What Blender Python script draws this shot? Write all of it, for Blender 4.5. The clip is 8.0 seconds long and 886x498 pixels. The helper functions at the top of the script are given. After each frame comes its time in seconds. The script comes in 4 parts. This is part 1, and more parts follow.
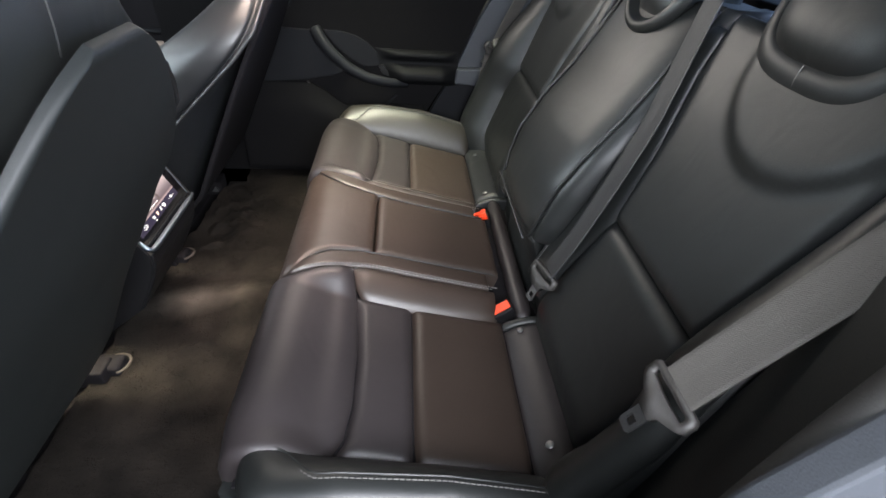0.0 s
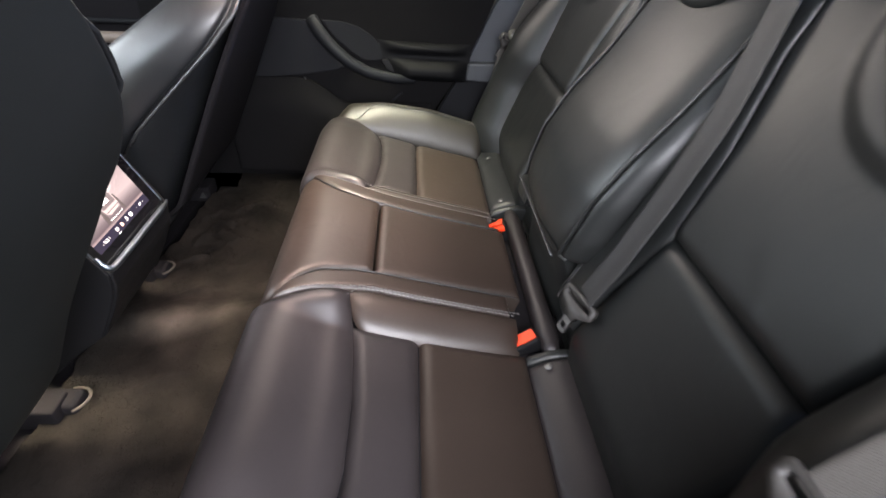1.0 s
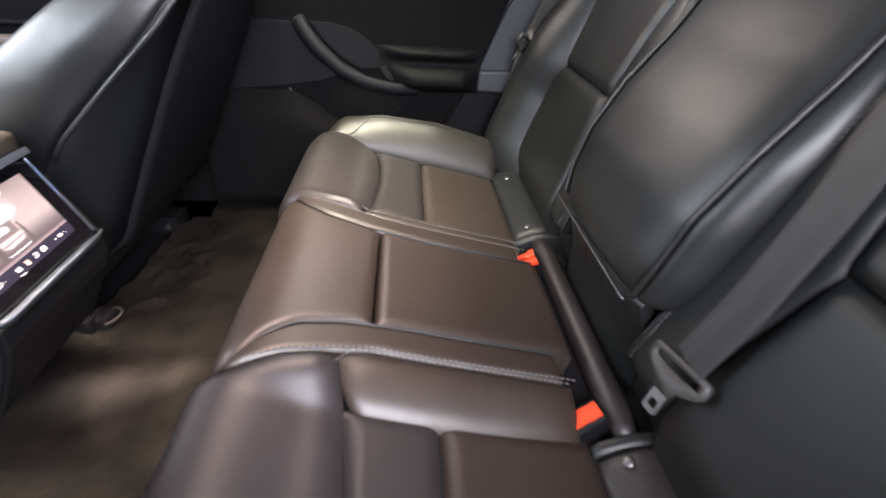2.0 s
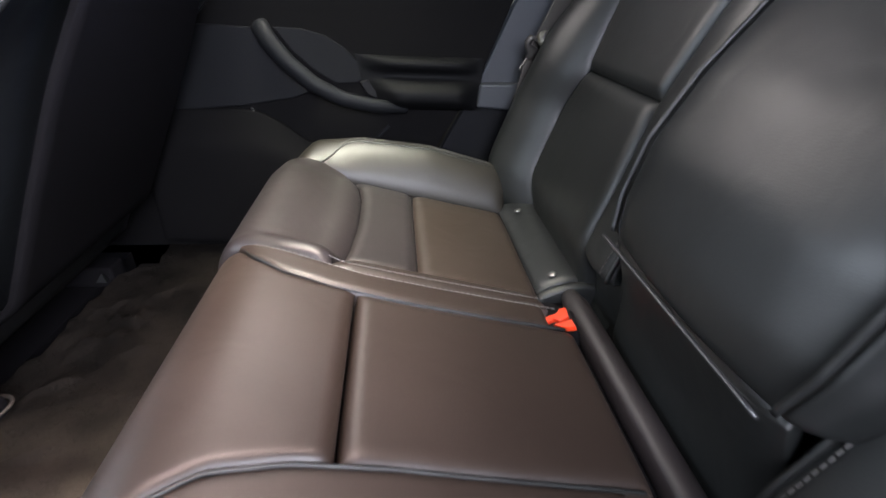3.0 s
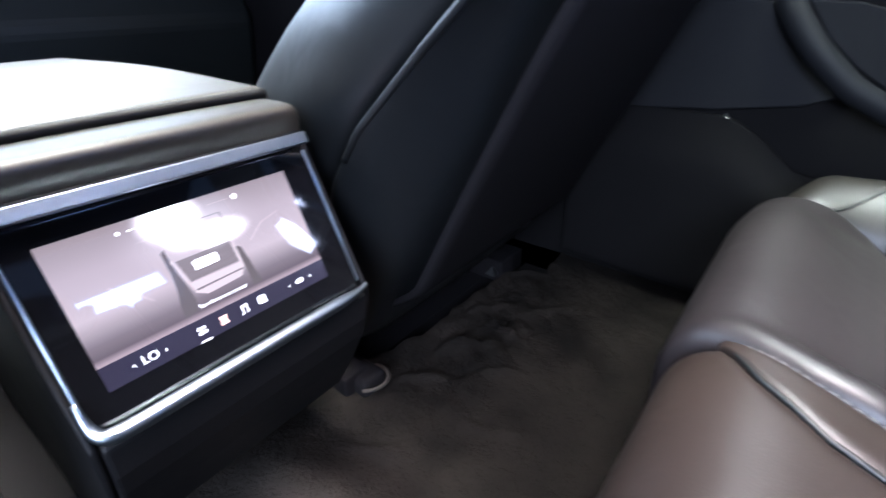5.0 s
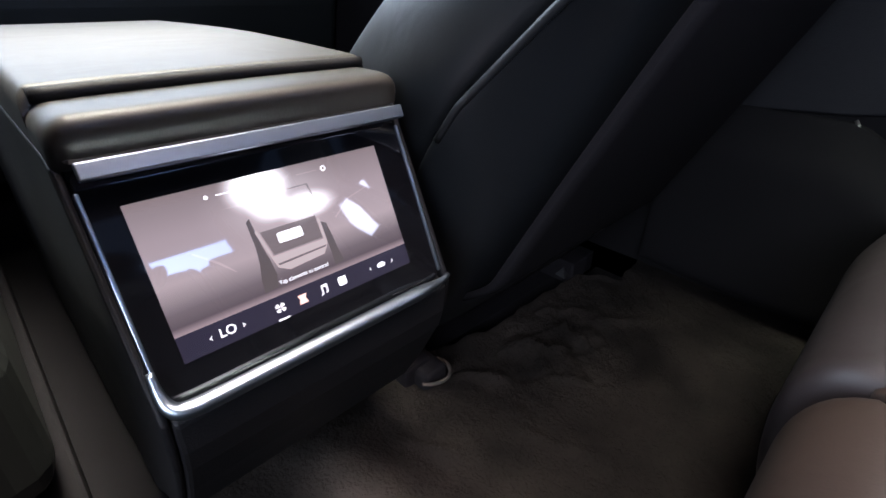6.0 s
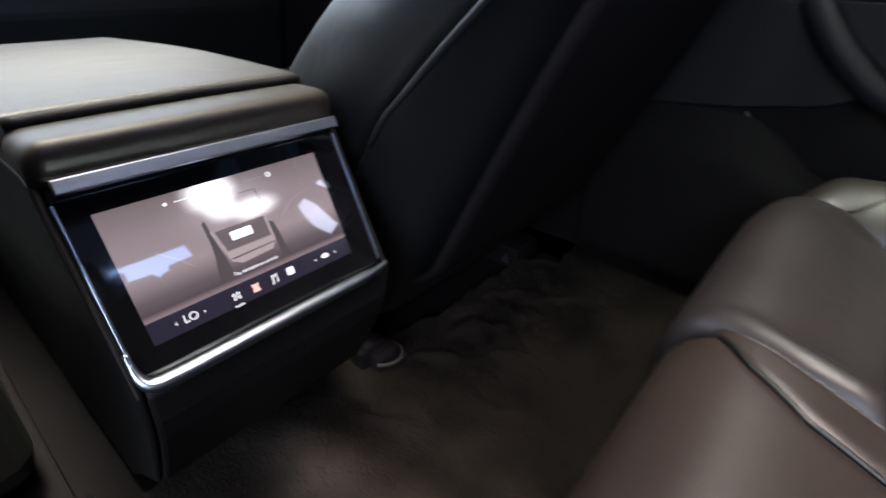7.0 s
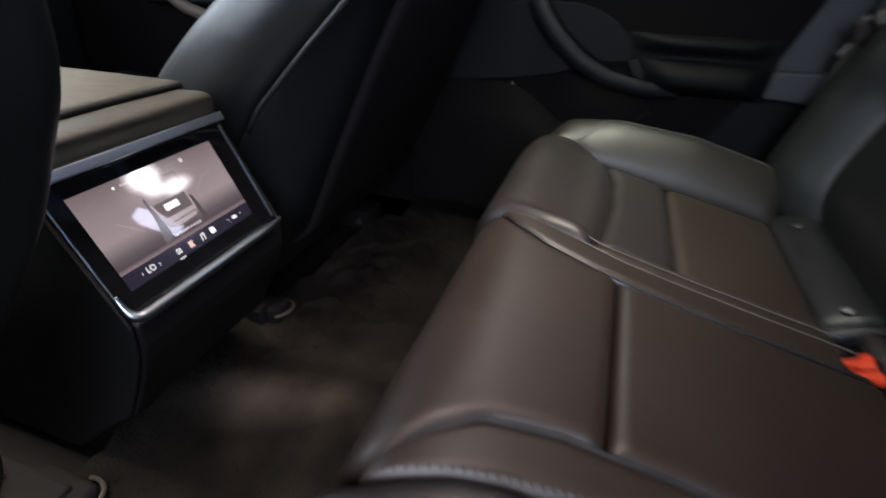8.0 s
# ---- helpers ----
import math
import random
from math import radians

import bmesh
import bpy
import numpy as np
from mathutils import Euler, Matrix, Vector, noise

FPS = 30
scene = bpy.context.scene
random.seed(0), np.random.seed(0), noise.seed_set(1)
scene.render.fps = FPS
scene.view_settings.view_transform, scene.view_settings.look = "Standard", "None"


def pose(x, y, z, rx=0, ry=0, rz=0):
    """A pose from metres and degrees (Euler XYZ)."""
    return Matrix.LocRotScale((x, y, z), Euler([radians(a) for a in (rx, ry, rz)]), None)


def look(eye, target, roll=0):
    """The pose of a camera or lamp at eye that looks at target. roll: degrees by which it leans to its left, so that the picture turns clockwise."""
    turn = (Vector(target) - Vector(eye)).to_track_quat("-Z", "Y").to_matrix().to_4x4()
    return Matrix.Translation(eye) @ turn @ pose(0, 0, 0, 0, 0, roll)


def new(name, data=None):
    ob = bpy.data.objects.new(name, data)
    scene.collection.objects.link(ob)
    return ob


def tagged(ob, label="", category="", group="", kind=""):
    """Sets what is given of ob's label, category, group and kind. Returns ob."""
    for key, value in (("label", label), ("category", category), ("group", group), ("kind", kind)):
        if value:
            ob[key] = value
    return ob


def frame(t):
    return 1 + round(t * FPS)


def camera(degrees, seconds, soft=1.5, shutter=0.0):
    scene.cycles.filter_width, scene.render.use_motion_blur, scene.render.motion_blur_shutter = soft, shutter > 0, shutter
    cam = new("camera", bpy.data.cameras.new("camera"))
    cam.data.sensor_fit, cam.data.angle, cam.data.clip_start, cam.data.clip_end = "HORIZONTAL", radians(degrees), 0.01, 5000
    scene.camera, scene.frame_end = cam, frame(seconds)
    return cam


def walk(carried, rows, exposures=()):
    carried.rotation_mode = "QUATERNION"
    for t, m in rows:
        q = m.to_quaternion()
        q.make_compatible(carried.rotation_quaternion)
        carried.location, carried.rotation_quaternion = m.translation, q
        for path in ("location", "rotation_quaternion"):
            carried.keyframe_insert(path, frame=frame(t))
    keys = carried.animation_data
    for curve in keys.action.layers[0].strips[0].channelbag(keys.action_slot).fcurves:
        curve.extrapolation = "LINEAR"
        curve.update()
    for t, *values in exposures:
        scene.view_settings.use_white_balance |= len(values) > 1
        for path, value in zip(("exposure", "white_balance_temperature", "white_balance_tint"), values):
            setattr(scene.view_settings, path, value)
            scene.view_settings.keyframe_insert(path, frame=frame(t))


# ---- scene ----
cam = camera(84.6, 8.0, 1.6, 0.6)
PATH = [
    (0, (-0.097, -0.826, 0.78), (0.058, 0.777, -0.406), 3.4),
    (0.5, (-0.088, -0.78, 0.76), (0.058, 0.819, -0.431), 3.5),
    (1, (-0.099, -0.701, 0.714), (0.037, 0.916, -0.456), 3.2),
    (1.5, (-0.121, -0.621, 0.659), (0.021, 1.024, -0.469), 3.2),
    (3, (-0.11, -0.326, 0.522), (0.072, 1.422, -0.433), 1.7),
    (3.5, (-0.107, -0.255, 0.518), (-0.034, 1.493, -0.451), 0.5),
    (4, (-0.131, -0.184, 0.503), (-0.355, 1.545, -0.477), 0.6),
    (4.5, (-0.198, -0.141, 0.498), (-0.953, 1.438, -0.47), -0.0),
    (5, (-0.278, -0.135, 0.459), (-1.363, 1.261, -0.476), -0.6),
    (6.5, (-0.322, -0.132, 0.442), (-1.559, 1.102, -0.532), 1.7),
    (7, (-0.263, -0.153, 0.467), (-1.386, 1.179, -0.514), 0.8),
    (7.5, (-0.215, -0.219, 0.488), (-1.103, 1.279, -0.495), -0.0),
    (8, (-0.189, -0.329, 0.508), (-0.747, 1.298, -0.512), 0.5),
]
walk(cam, [(t, look(eye, target, roll)) for t, eye, target, roll in PATH],
     [(0.0, 0.0, 6480, 14), (0.8, 0.12, 6600, 17), (1.5, 0.30, 6700, 20), (3.0, 0.0, 6260, 20), (3.4, -0.10, 6200, 23), (4.0, -0.26, 6300, 30), (4.5, -0.04, 5500, 21), (5.0, -0.10, 5380, 17),
      (6.2, -0.92, 5900, 19), (7.2, -1.27, 6000, 17), (8.0, -1.36, 6150, 17)])

# ---- world and light ----
world = bpy.data.worlds.new("world")
scene.world = world
world.use_nodes = True
wn, wl = world.node_tree.nodes, world.node_tree.links
sky = wn.new("ShaderNodeTexSky")
sky.sky_type, sky.sun_disc = "NISHITA", False
sky.sun_elevation, sky.sun_rotation = radians(42), radians(150)
wl.new(sky.outputs[0], wn["Background"].inputs[0])
wn["Background"].inputs[1].default_value = 0.08


def area(name, m, sx, sy, power, colour, spread=180):
    """The sky's light in an opening of the car."""
    lamp = bpy.data.lights.new(name, "AREA")
    lamp.shape, lamp.size, lamp.size_y, lamp.energy, lamp.color, lamp.spread = "RECTANGLE", sx, sy, power, colour, radians(spread)
    ob = new(name, lamp)
    ob.matrix_world = m
    return ob


area("daylight_near_door", look((0.15, -1.22, 0.92), (-0.08, -0.40, 0.35)), 1.0, 0.6, 38.0, (0.88, 0.94, 1.0), 120)
area("daylight_far_window", look((-0.38, 0.665, 0.84), (-0.32, -0.3, 0.45)), 0.56, 0.34, 9.0, (1.0, 0.95, 0.84))
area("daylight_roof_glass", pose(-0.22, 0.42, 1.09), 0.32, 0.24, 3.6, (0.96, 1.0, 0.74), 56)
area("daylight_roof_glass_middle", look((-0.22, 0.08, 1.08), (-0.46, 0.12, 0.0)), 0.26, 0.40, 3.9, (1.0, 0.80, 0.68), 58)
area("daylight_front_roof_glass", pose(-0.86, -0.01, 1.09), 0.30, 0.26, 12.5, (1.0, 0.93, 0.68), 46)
area("daylight_front_window", look((-1.22, -0.685, 0.92), (-0.50, 0.28, 0.66)), 0.50, 0.26, 2.6, (0.76, 0.92, 1.0), 60)
area("daylight_windscreen", look((-1.62, 0.0, 0.95), (-0.3, 0.1, 0.55)), 1.15, 0.36, 11.5, (0.82, 0.95, 1.0), 110)
area("daylight_rear_window", look((0.90, 0.0, 0.865), (0.2, 0.0, 0.62)), 1.0, 0.20, 6.0, (0.40, 0.60, 1.0), 80)
area("daylight_quarter_window", look((0.392, 0.704, 0.685), (0.2, 0.0, 0.60)), 0.15, 0.17, 2.6, (0.80, 0.84, 1.0), 110)


# ---- materials ----
def material(name, colour, rough=0.5, metal=0.0, grain=0.0, grain_size=400.0, mottled=0.15, mottle_size=6.0,
             rough_var=0.1, tint=None, spec=0.5, coat=0.0):
    """A surface with fine relief, and with broad and fine changes of tone and gloss."""
    m = bpy.data.materials.new(name)
    m.use_nodes = True
    n, l = m.node_tree.nodes, m.node_tree.links
    b = n["Principled BSDF"]
    b.inputs["Metallic"].default_value = metal
    b.inputs["Specular IOR Level"].default_value = spec
    b.inputs["Coat Weight"].default_value = coat
    tc = n.new("ShaderNodeTexCoord")
    big, fine = n.new("ShaderNodeTexNoise"), n.new("ShaderNodeTexNoise")
    big.inputs["Scale"].default_value, big.inputs["Detail"].default_value = mottle_size, 5
    fine.inputs["Scale"].default_value, fine.inputs["Detail"].default_value = grain_size, 3
    for t in (big, fine):
        l.new(tc.outputs["Object"], t.inputs["Vector"])
    ramp = n.new("ShaderNodeValToRGB")
    other = tint or tuple(c * (1 + mottled) for c in colour)
    ramp.color_ramp.elements[0].position, ramp.color_ramp.elements[1].position = 0.3, 0.72
    ramp.color_ramp.elements[0].color = (*[c * (1 - mottled) for c in colour], 1)
    ramp.color_ramp.elements[1].color = (*other, 1)
    l.new(big.outputs["Fac"], ramp.inputs["Fac"])
    mix = n.new("ShaderNodeMix")
    mix.data_type, mix.blend_type = "RGBA", "MULTIPLY"
    mix.inputs["Factor"].default_value = 0.35
    l.new(ramp.outputs["Color"], mix.inputs["A"])
    l.new(fine.outputs["Fac"], mix.inputs["B"])
    l.new(mix.outputs["Result"], b.inputs["Base Color"])
    rr = n.new("ShaderNodeMapRange")
    rr.inputs["To Min"].default_value, rr.inputs["To Max"].default_value = rough - rough_var, rough + rough_var
    l.new(big.outputs["Fac"], rr.inputs["Value"])
    l.new(rr.outputs["Result"], b.inputs["Roughness"])
    if grain:
        bump = n.new("ShaderNodeBump")
        bump.inputs["Strength"].default_value, bump.inputs["Distance"].default_value = grain, 0.001
        l.new(fine.outputs["Fac"], bump.inputs["Height"])
        l.new(bump.outputs["Normal"], b.inputs["Normal"])
    return m


def leather(name, colour, rough):
    """Pebbled automotive leather: cells for the grain, soft creases for the wear."""
    m = material(name, colour, rough, grain=0.0, mottled=0.18, mottle_size=7, rough_var=0.06)
    n, l = m.node_tree.nodes, m.node_tree.links
    tc = n["Texture Coordinate"]
    cells, crease = n.new("ShaderNodeTexVoronoi"), n.new("ShaderNodeTexNoise")
    cells.inputs["Scale"].default_value = 620
    crease.inputs["Scale"].default_value, crease.inputs["Detail"].default_value, crease.inputs["Distortion"].default_value = 16, 6, 1.2
    add = n.new("ShaderNodeMath")
    add.operation = "MULTIPLY_ADD"
    add.inputs[1].default_value = 0.7
    b1 = n.new("ShaderNodeBump")
    b1.inputs["Strength"].default_value, b1.inputs["Distance"].default_value = 0.10, 0.0005
    for t in (cells, crease):
        l.new(tc.outputs["Object"], t.inputs["Vector"])
    l.new(crease.outputs["Fac"], add.inputs[0])
    l.new(cells.outputs["Distance"], add.inputs[2])
    l.new(add.outputs[0], b1.inputs["Height"])
    # slack in the hide
    slack, b2 = n.new("ShaderNodeTexNoise"), n.new("ShaderNodeBump")
    slack.inputs["Scale"].default_value, slack.inputs["Detail"].default_value, slack.inputs["Distortion"].default_value = 16, 2, 0.6
    b2.inputs["Strength"].default_value, b2.inputs["Distance"].default_value = 0.35, 0.004
    l.new(tc.outputs["Object"], slack.inputs["Vector"])
    l.new(slack.outputs["Fac"], b2.inputs["Height"])
    l.new(b1.outputs["Normal"], b2.inputs["Normal"])
    l.new(b2.outputs["Normal"], n["Principled BSDF"].inputs["Normal"])
    return m


def glowing(name, colour, strength):
    m = bpy.data.materials.new(name)
    m.use_nodes = True
    b = m.node_tree.nodes["Principled BSDF"]
    b.inputs["Base Color"].default_value = (0.01, 0.01, 0.01, 1)
    b.inputs["Roughness"].default_value = 0.15
    b.inputs["Emission Color"].default_value = (*colour, 1)
    b.inputs["Emission Strength"].default_value = strength
    return m


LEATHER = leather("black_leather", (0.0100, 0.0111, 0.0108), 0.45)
# the same black leather, with a plum cast of light painted into the tint
LEATHER_PLUM_LIT = leather("black_leather_plum_lit", (0.0205, 0.0166, 0.0170), 0.45)
# far wing only: black leather with olive light painted into the tint
LEATHER_OLIVE_LIT = leather("black_leather_olive_lit", (0.0148, 0.0122, 0.0088), 0.47)
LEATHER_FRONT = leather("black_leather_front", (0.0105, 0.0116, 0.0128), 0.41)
LEATHER_LID = leather("armrest_leather", (0.0180, 0.0155, 0.0116), 0.50)
# the same black leather, with warm light painted in as brown
LEATHER_WARM_LIT = leather("black_leather_warm_lit", (0.0260, 0.0175, 0.0132), 0.45)
SHELL = material("soft_black_shell", (0.0098, 0.0118, 0.0120), 0.55, grain=0.25, grain_size=900, spec=0.28)
PLASTIC = material("black_plastic", (0.0055, 0.0055, 0.0062), 0.55, grain=0.3, grain_size=700, spec=0.18)
GREY_TRIM = material("dark_grey_trim", (0.0085, 0.0088, 0.0102), 0.65, grain=0.3, grain_size=700, spec=0.10)
# paler grey that paints window light onto the side trim
TRIM_LIT = material("moulded_trim_lit", (0.040, 0.044, 0.051), 0.55, grain=0.3, grain_size=700, spec=0.3)
DOOR_BLACK = material("soft_black_door", (0.0060, 0.0057, 0.0060), 0.85, grain=0.4, grain_size=800, spec=0.05)
FABRIC = material("black_suede", (0.0098, 0.0090, 0.0100), 0.9, grain=0.4, grain_size=900, spec=0.06)
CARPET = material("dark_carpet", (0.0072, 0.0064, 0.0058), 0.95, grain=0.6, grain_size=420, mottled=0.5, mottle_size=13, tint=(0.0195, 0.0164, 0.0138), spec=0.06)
CARPET.node_tree.nodes["Bump"].inputs["Distance"].default_value = 0.0045
CARPET.node_tree.nodes["Noise Texture.001"].inputs["Scale"].default_value = 260
CARPET.node_tree.nodes["Noise Texture.001"].inputs["Detail"].default_value = 8
crust, relief = CARPET.node_tree.nodes.new("ShaderNodeTexNoise"), CARPET.node_tree.nodes.new("ShaderNodeBump")
crust.inputs["Scale"].default_value, crust.inputs["Detail"].default_value, crust.inputs["Roughness"].default_value = 55, 8, 0.7
relief.inputs["Strength"].default_value, relief.inputs["Distance"].default_value = 0.8, 0.007
CARPET.node_tree.links.new(CARPET.node_tree.nodes["Texture Coordinate"].outputs["Object"], crust.inputs["Vector"])
CARPET.node_tree.links.new(crust.outputs["Fac"], relief.inputs["Height"])
CARPET.node_tree.links.new(CARPET.node_tree.nodes["Bump"].outputs["Normal"], relief.inputs["Normal"])
CARPET.node_tree.links.new(relief.outputs["Normal"], CARPET.node_tree.nodes["Principled BSDF"].inputs["Normal"])
# a soft band of sheen painted into the carpet's colour across the tunnel
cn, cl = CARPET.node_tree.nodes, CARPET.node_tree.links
sheen_map, spot, fade, sheen_mix = cn.new("ShaderNodeMapping"), cn.new("ShaderNodeTexGradient"), cn.new("ShaderNodeMath"), cn.new("ShaderNodeMix")
sheen_map.vector_type, spot.gradient_type, fade.operation, sheen_mix.data_type = "TEXTURE", "SPHERICAL", "MULTIPLY", "RGBA"
sheen_map.inputs["Location"].default_value, sheen_map.inputs["Rotation"].default_value, sheen_map.inputs["Scale"].default_value = (-0.55, 0.022, 0.012), (0, 0, radians(19)), (0.15, 0.055, 0.1)
sheen_mix.inputs["B"].default_value = (0.075, 0.066, 0.056, 1)
cl.new(cn["Texture Coordinate"].outputs["Object"], sheen_map.inputs["Vector"])
cl.new(sheen_map.outputs["Vector"], spot.inputs["Vector"])
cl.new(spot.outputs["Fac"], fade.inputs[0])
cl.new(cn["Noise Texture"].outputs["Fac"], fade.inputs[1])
cl.new(fade.outputs[0], sheen_mix.inputs["Factor"])
cl.new(cn["Mix"].outputs["Result"], sheen_mix.inputs["A"])
cl.new(sheen_mix.outputs["Result"], cn["Principled BSDF"].inputs["Base Color"])
WEB = material("belt_webbing", (0.082, 0.076, 0.068), 0.6, grain=0.5, grain_size=800)
# the same webbing darkened: the middle belt's shade painted into its colour
WEB_SHADED = material("belt_webbing_shaded", (0.034, 0.034, 0.035), 0.55, grain=0.5, grain_size=800)
for web in (WEB, WEB_SHADED):
    wn2, wl2 = web.node_tree.nodes, web.node_tree.links
    twill, ridge = wn2.new("ShaderNodeTexWave"), wn2.new("ShaderNodeBump")
    twill.bands_direction = "DIAGONAL"
    twill.inputs["Scale"].default_value, twill.inputs["Distortion"].default_value = 230, 0.3
    ridge.inputs["Strength"].default_value, ridge.inputs["Distance"].default_value = 0.13, 0.0005
    wl2.new(wn2["Texture Coordinate"].outputs["Object"], twill.inputs["Vector"])
    wl2.new(twill.outputs["Fac"], ridge.inputs["Height"])
    wl2.new(wn2["Bump"].outputs["Normal"], ridge.inputs["Normal"])
    wl2.new(ridge.outputs["Normal"], wn2["Principled BSDF"].inputs["Normal"])
CHROME = material("brushed_chrome", (0.34, 0.40, 0.46), 0.30, metal=1.0, rough_var=0.0, mottled=0.02, mottle_size=60, grain_size=90)
CHROME.node_tree.nodes["Mix"].inputs["Factor"].default_value = 0.06
STITCH = material("grey_thread", (0.13, 0.125, 0.12), 0.7)
RED = material("red_plastic", (0.80, 0.055, 0.012), 0.35, mottled=0.05)
STOP = material("pale_belt_stop", (0.105, 0.102, 0.082), 0.5)
TONGUE = material("tongue_plastic", (0.048, 0.045, 0.042), 0.5, grain=0.2)
GLASS_BLACK = material("black_glass", (0.004, 0.004, 0.005), 0.06, mottled=0.0, rough_var=0.02, spec=0.6)
LINER = material("grey_headliner", (0.12, 0.12, 0.125), 0.9, grain=0.4, grain_size=700)
STRIP = material("dull_metal_strip", (0.14, 0.14, 0.145), 0.5, metal=0.9)
STEEL = material("steel_bolt", (0.24, 0.24, 0.24), 0.40, metal=1.0)


# ---- builders ----
def smoothstep(a):
    a = min(max(a, 0.0), 1.0)
    return a * a * (3 - 2 * a)


def curve_through(points):
    """A smooth function of arc length through the points, and its length."""
    p = np.array(points, float)
    s = np.r_[0, np.cumsum(np.linalg.norm(np.diff(p, axis=0), axis=1))]
    fine = np.linspace(0, s[-1], 400)
    q = np.stack([np.interp(fine, s, c) for c in p.T], 1)
    for _ in range(160):
        q[1:-1] += 0.5 * ((q[:-2] + q[2:]) / 2 - q[1:-1])
    return fine, q


def link(name, verts, faces, mat, parent=None, label="", smooth=True):
    me = bpy.data.meshes.new(name)
    me.from_pydata([tuple(map(float, v)) for v in verts], [], faces)
    me.materials.append(mat)
    if smooth:
        me.polygons.foreach_set("use_smooth", [True] * len(me.polygons))
    me.update()
    ob = new(name, me)
    if parent:
        ob.parent = parent
    if label:
        ob["label"] = label
    return ob


def part(name, bm, mat, parent, label="", smooth=False):
    """One bmesh as one mesh object under a thing."""
    me = bpy.data.meshes.new(name)
    bmesh.ops.recalc_face_normals(bm, faces=bm.faces)
    bm.to_mesh(me)
    bm.free()
    me.materials.append(mat)
    if smooth:
        me.polygons.foreach_set("use_smooth", [True] * len(me.polygons))
    ob = new(name, me)
    if parent:
        ob.parent = parent
    if label:
        ob["label"] = label
    return ob


def thing(name, label, category, group="", kind=""):
    ob = new(name)
    ob.empty_display_size = 0.05
    tagged(ob, label, category, group, kind)
    return ob


def pad(name, fn, mat, parent, out, puff=0.012, edge=0.03, thick=0.03, n=(26, 26), label="", sag=None, sharp=2.2, edge_u=None):
    """An upholstered panel: fn(u, v) gives its seamed outline surface, and the filling swells it between the seams, towards out."""
    nu, nv = n
    # finer steps near the seams
    us = [0.5 - 0.5 * math.cos(math.pi * i / nu) * (0.6 + 0.4 * abs(math.cos(math.pi * i / nu))) for i in range(nu + 1)]
    vs = [0.5 - 0.5 * math.cos(math.pi * i / nv) * (0.6 + 0.4 * abs(math.cos(math.pi * i / nv))) for i in range(nv + 1)]
    g = np.array([[fn(u, v) for v in vs] for u in us], float)
    du, dv = np.gradient(g, axis=0), np.gradient(g, axis=1)
    nn = np.cross(du, dv)
    nn /= np.linalg.norm(nn, axis=2)[..., None] + 1e-12
    sign = 1 if float((nn.mean((0, 1)) * np.array(out)).sum()) > 0 else -1
    nn *= sign
    lu = np.linalg.norm(np.diff(g, axis=0), axis=2).sum(0).mean()
    lv = np.linalg.norm(np.diff(g, axis=1), axis=2).sum(1).mean()
    verts = []
    for i, u in enumerate(us):
        for j, v in enumerate(vs):
            a = min(1, min(u, 1 - u) * lu / (edge_u or edge))
            b = min(1, min(v, 1 - v) * lv / edge)
            a, b = 1 - (1 - a) ** sharp, 1 - (1 - b) ** sharp
            h = puff * (a ** 0.6) * (b ** 0.6)
            if sag:
                h += sag(u, v)
            verts.append(g[i, j] + nn[i, j] * h)
    faces = []
    w = nv + 1
    for i in range(nu):
        for j in range(nv):
            q = (i * w + j, (i + 1) * w + j, (i + 1) * w + j + 1, i * w + j + 1)
            faces.append(q if sign > 0 else q[::-1])
    # the sides go down to the foam
    ring = [i * w for i in range(nu + 1)] + [nu * w + j for j in range(1, nv + 1)] + [i * w + nv for i in range(nu - 1, -1, -1)] + [j for j in range(nv - 1, 0, -1)]
    base = len(verts)
    for k in ring:
        i, j = divmod(k, w)
        verts.append(np.array(verts[k]) - nn[i, j] * thick)
    for k in range(len(ring)):
        q = (ring[k], base + k, base + (k + 1) % len(ring), ring[(k + 1) % len(ring)])
        faces.append(q if sign > 0 else q[::-1])
    return link(name, verts, faces, mat, parent, label)


def ribbon(name, points, sides, width, thick, mat, parent, label=""):
    """A flat strap along points; sides gives the way across at each point."""
    p = [Vector(q) for q in points]
    verts, faces = [], []
    for i, q in enumerate(p):
        d = (p[min(i + 1, len(p) - 1)] - p[max(i - 1, 0)]).normalized()
        w = Vector(sides[i] if isinstance(sides, list) else sides)
        w = (w - d * w.dot(d)).normalized()
        nrm = d.cross(w)
        for a, b in ((-0.5, -0.5), (-0.42, -0.9), (0, -0.5), (0.42, -0.9), (0.5, -0.5), (0.5, 0.5), (0.42, 0.9), (0, 0.5), (-0.42, 0.9), (-0.5, 0.5)):
            verts.append(q + w * (a * width) + nrm * (b * thick))
    for i in range(len(p) - 1):
        for k in range(10):
            a, b = i * 10, (i + 1) * 10
            faces.append((a + k, a + (k + 1) % 10, b + (k + 1) % 10, b + k))
    faces.append(tuple(range(10)))
    faces.append(tuple(range((len(p) - 1) * 10, len(p) * 10))[::-1])
    return link(name, verts, faces, mat, parent, label, smooth=False)


def smooth_path(points, steps=40):
    """Points evenly along a rounded path."""
    s, q = curve_through(points)
    at = np.linspace(0, s[-1], steps)
    return [tuple(np.interp(t, s, c) for c in q.T) for t in at]


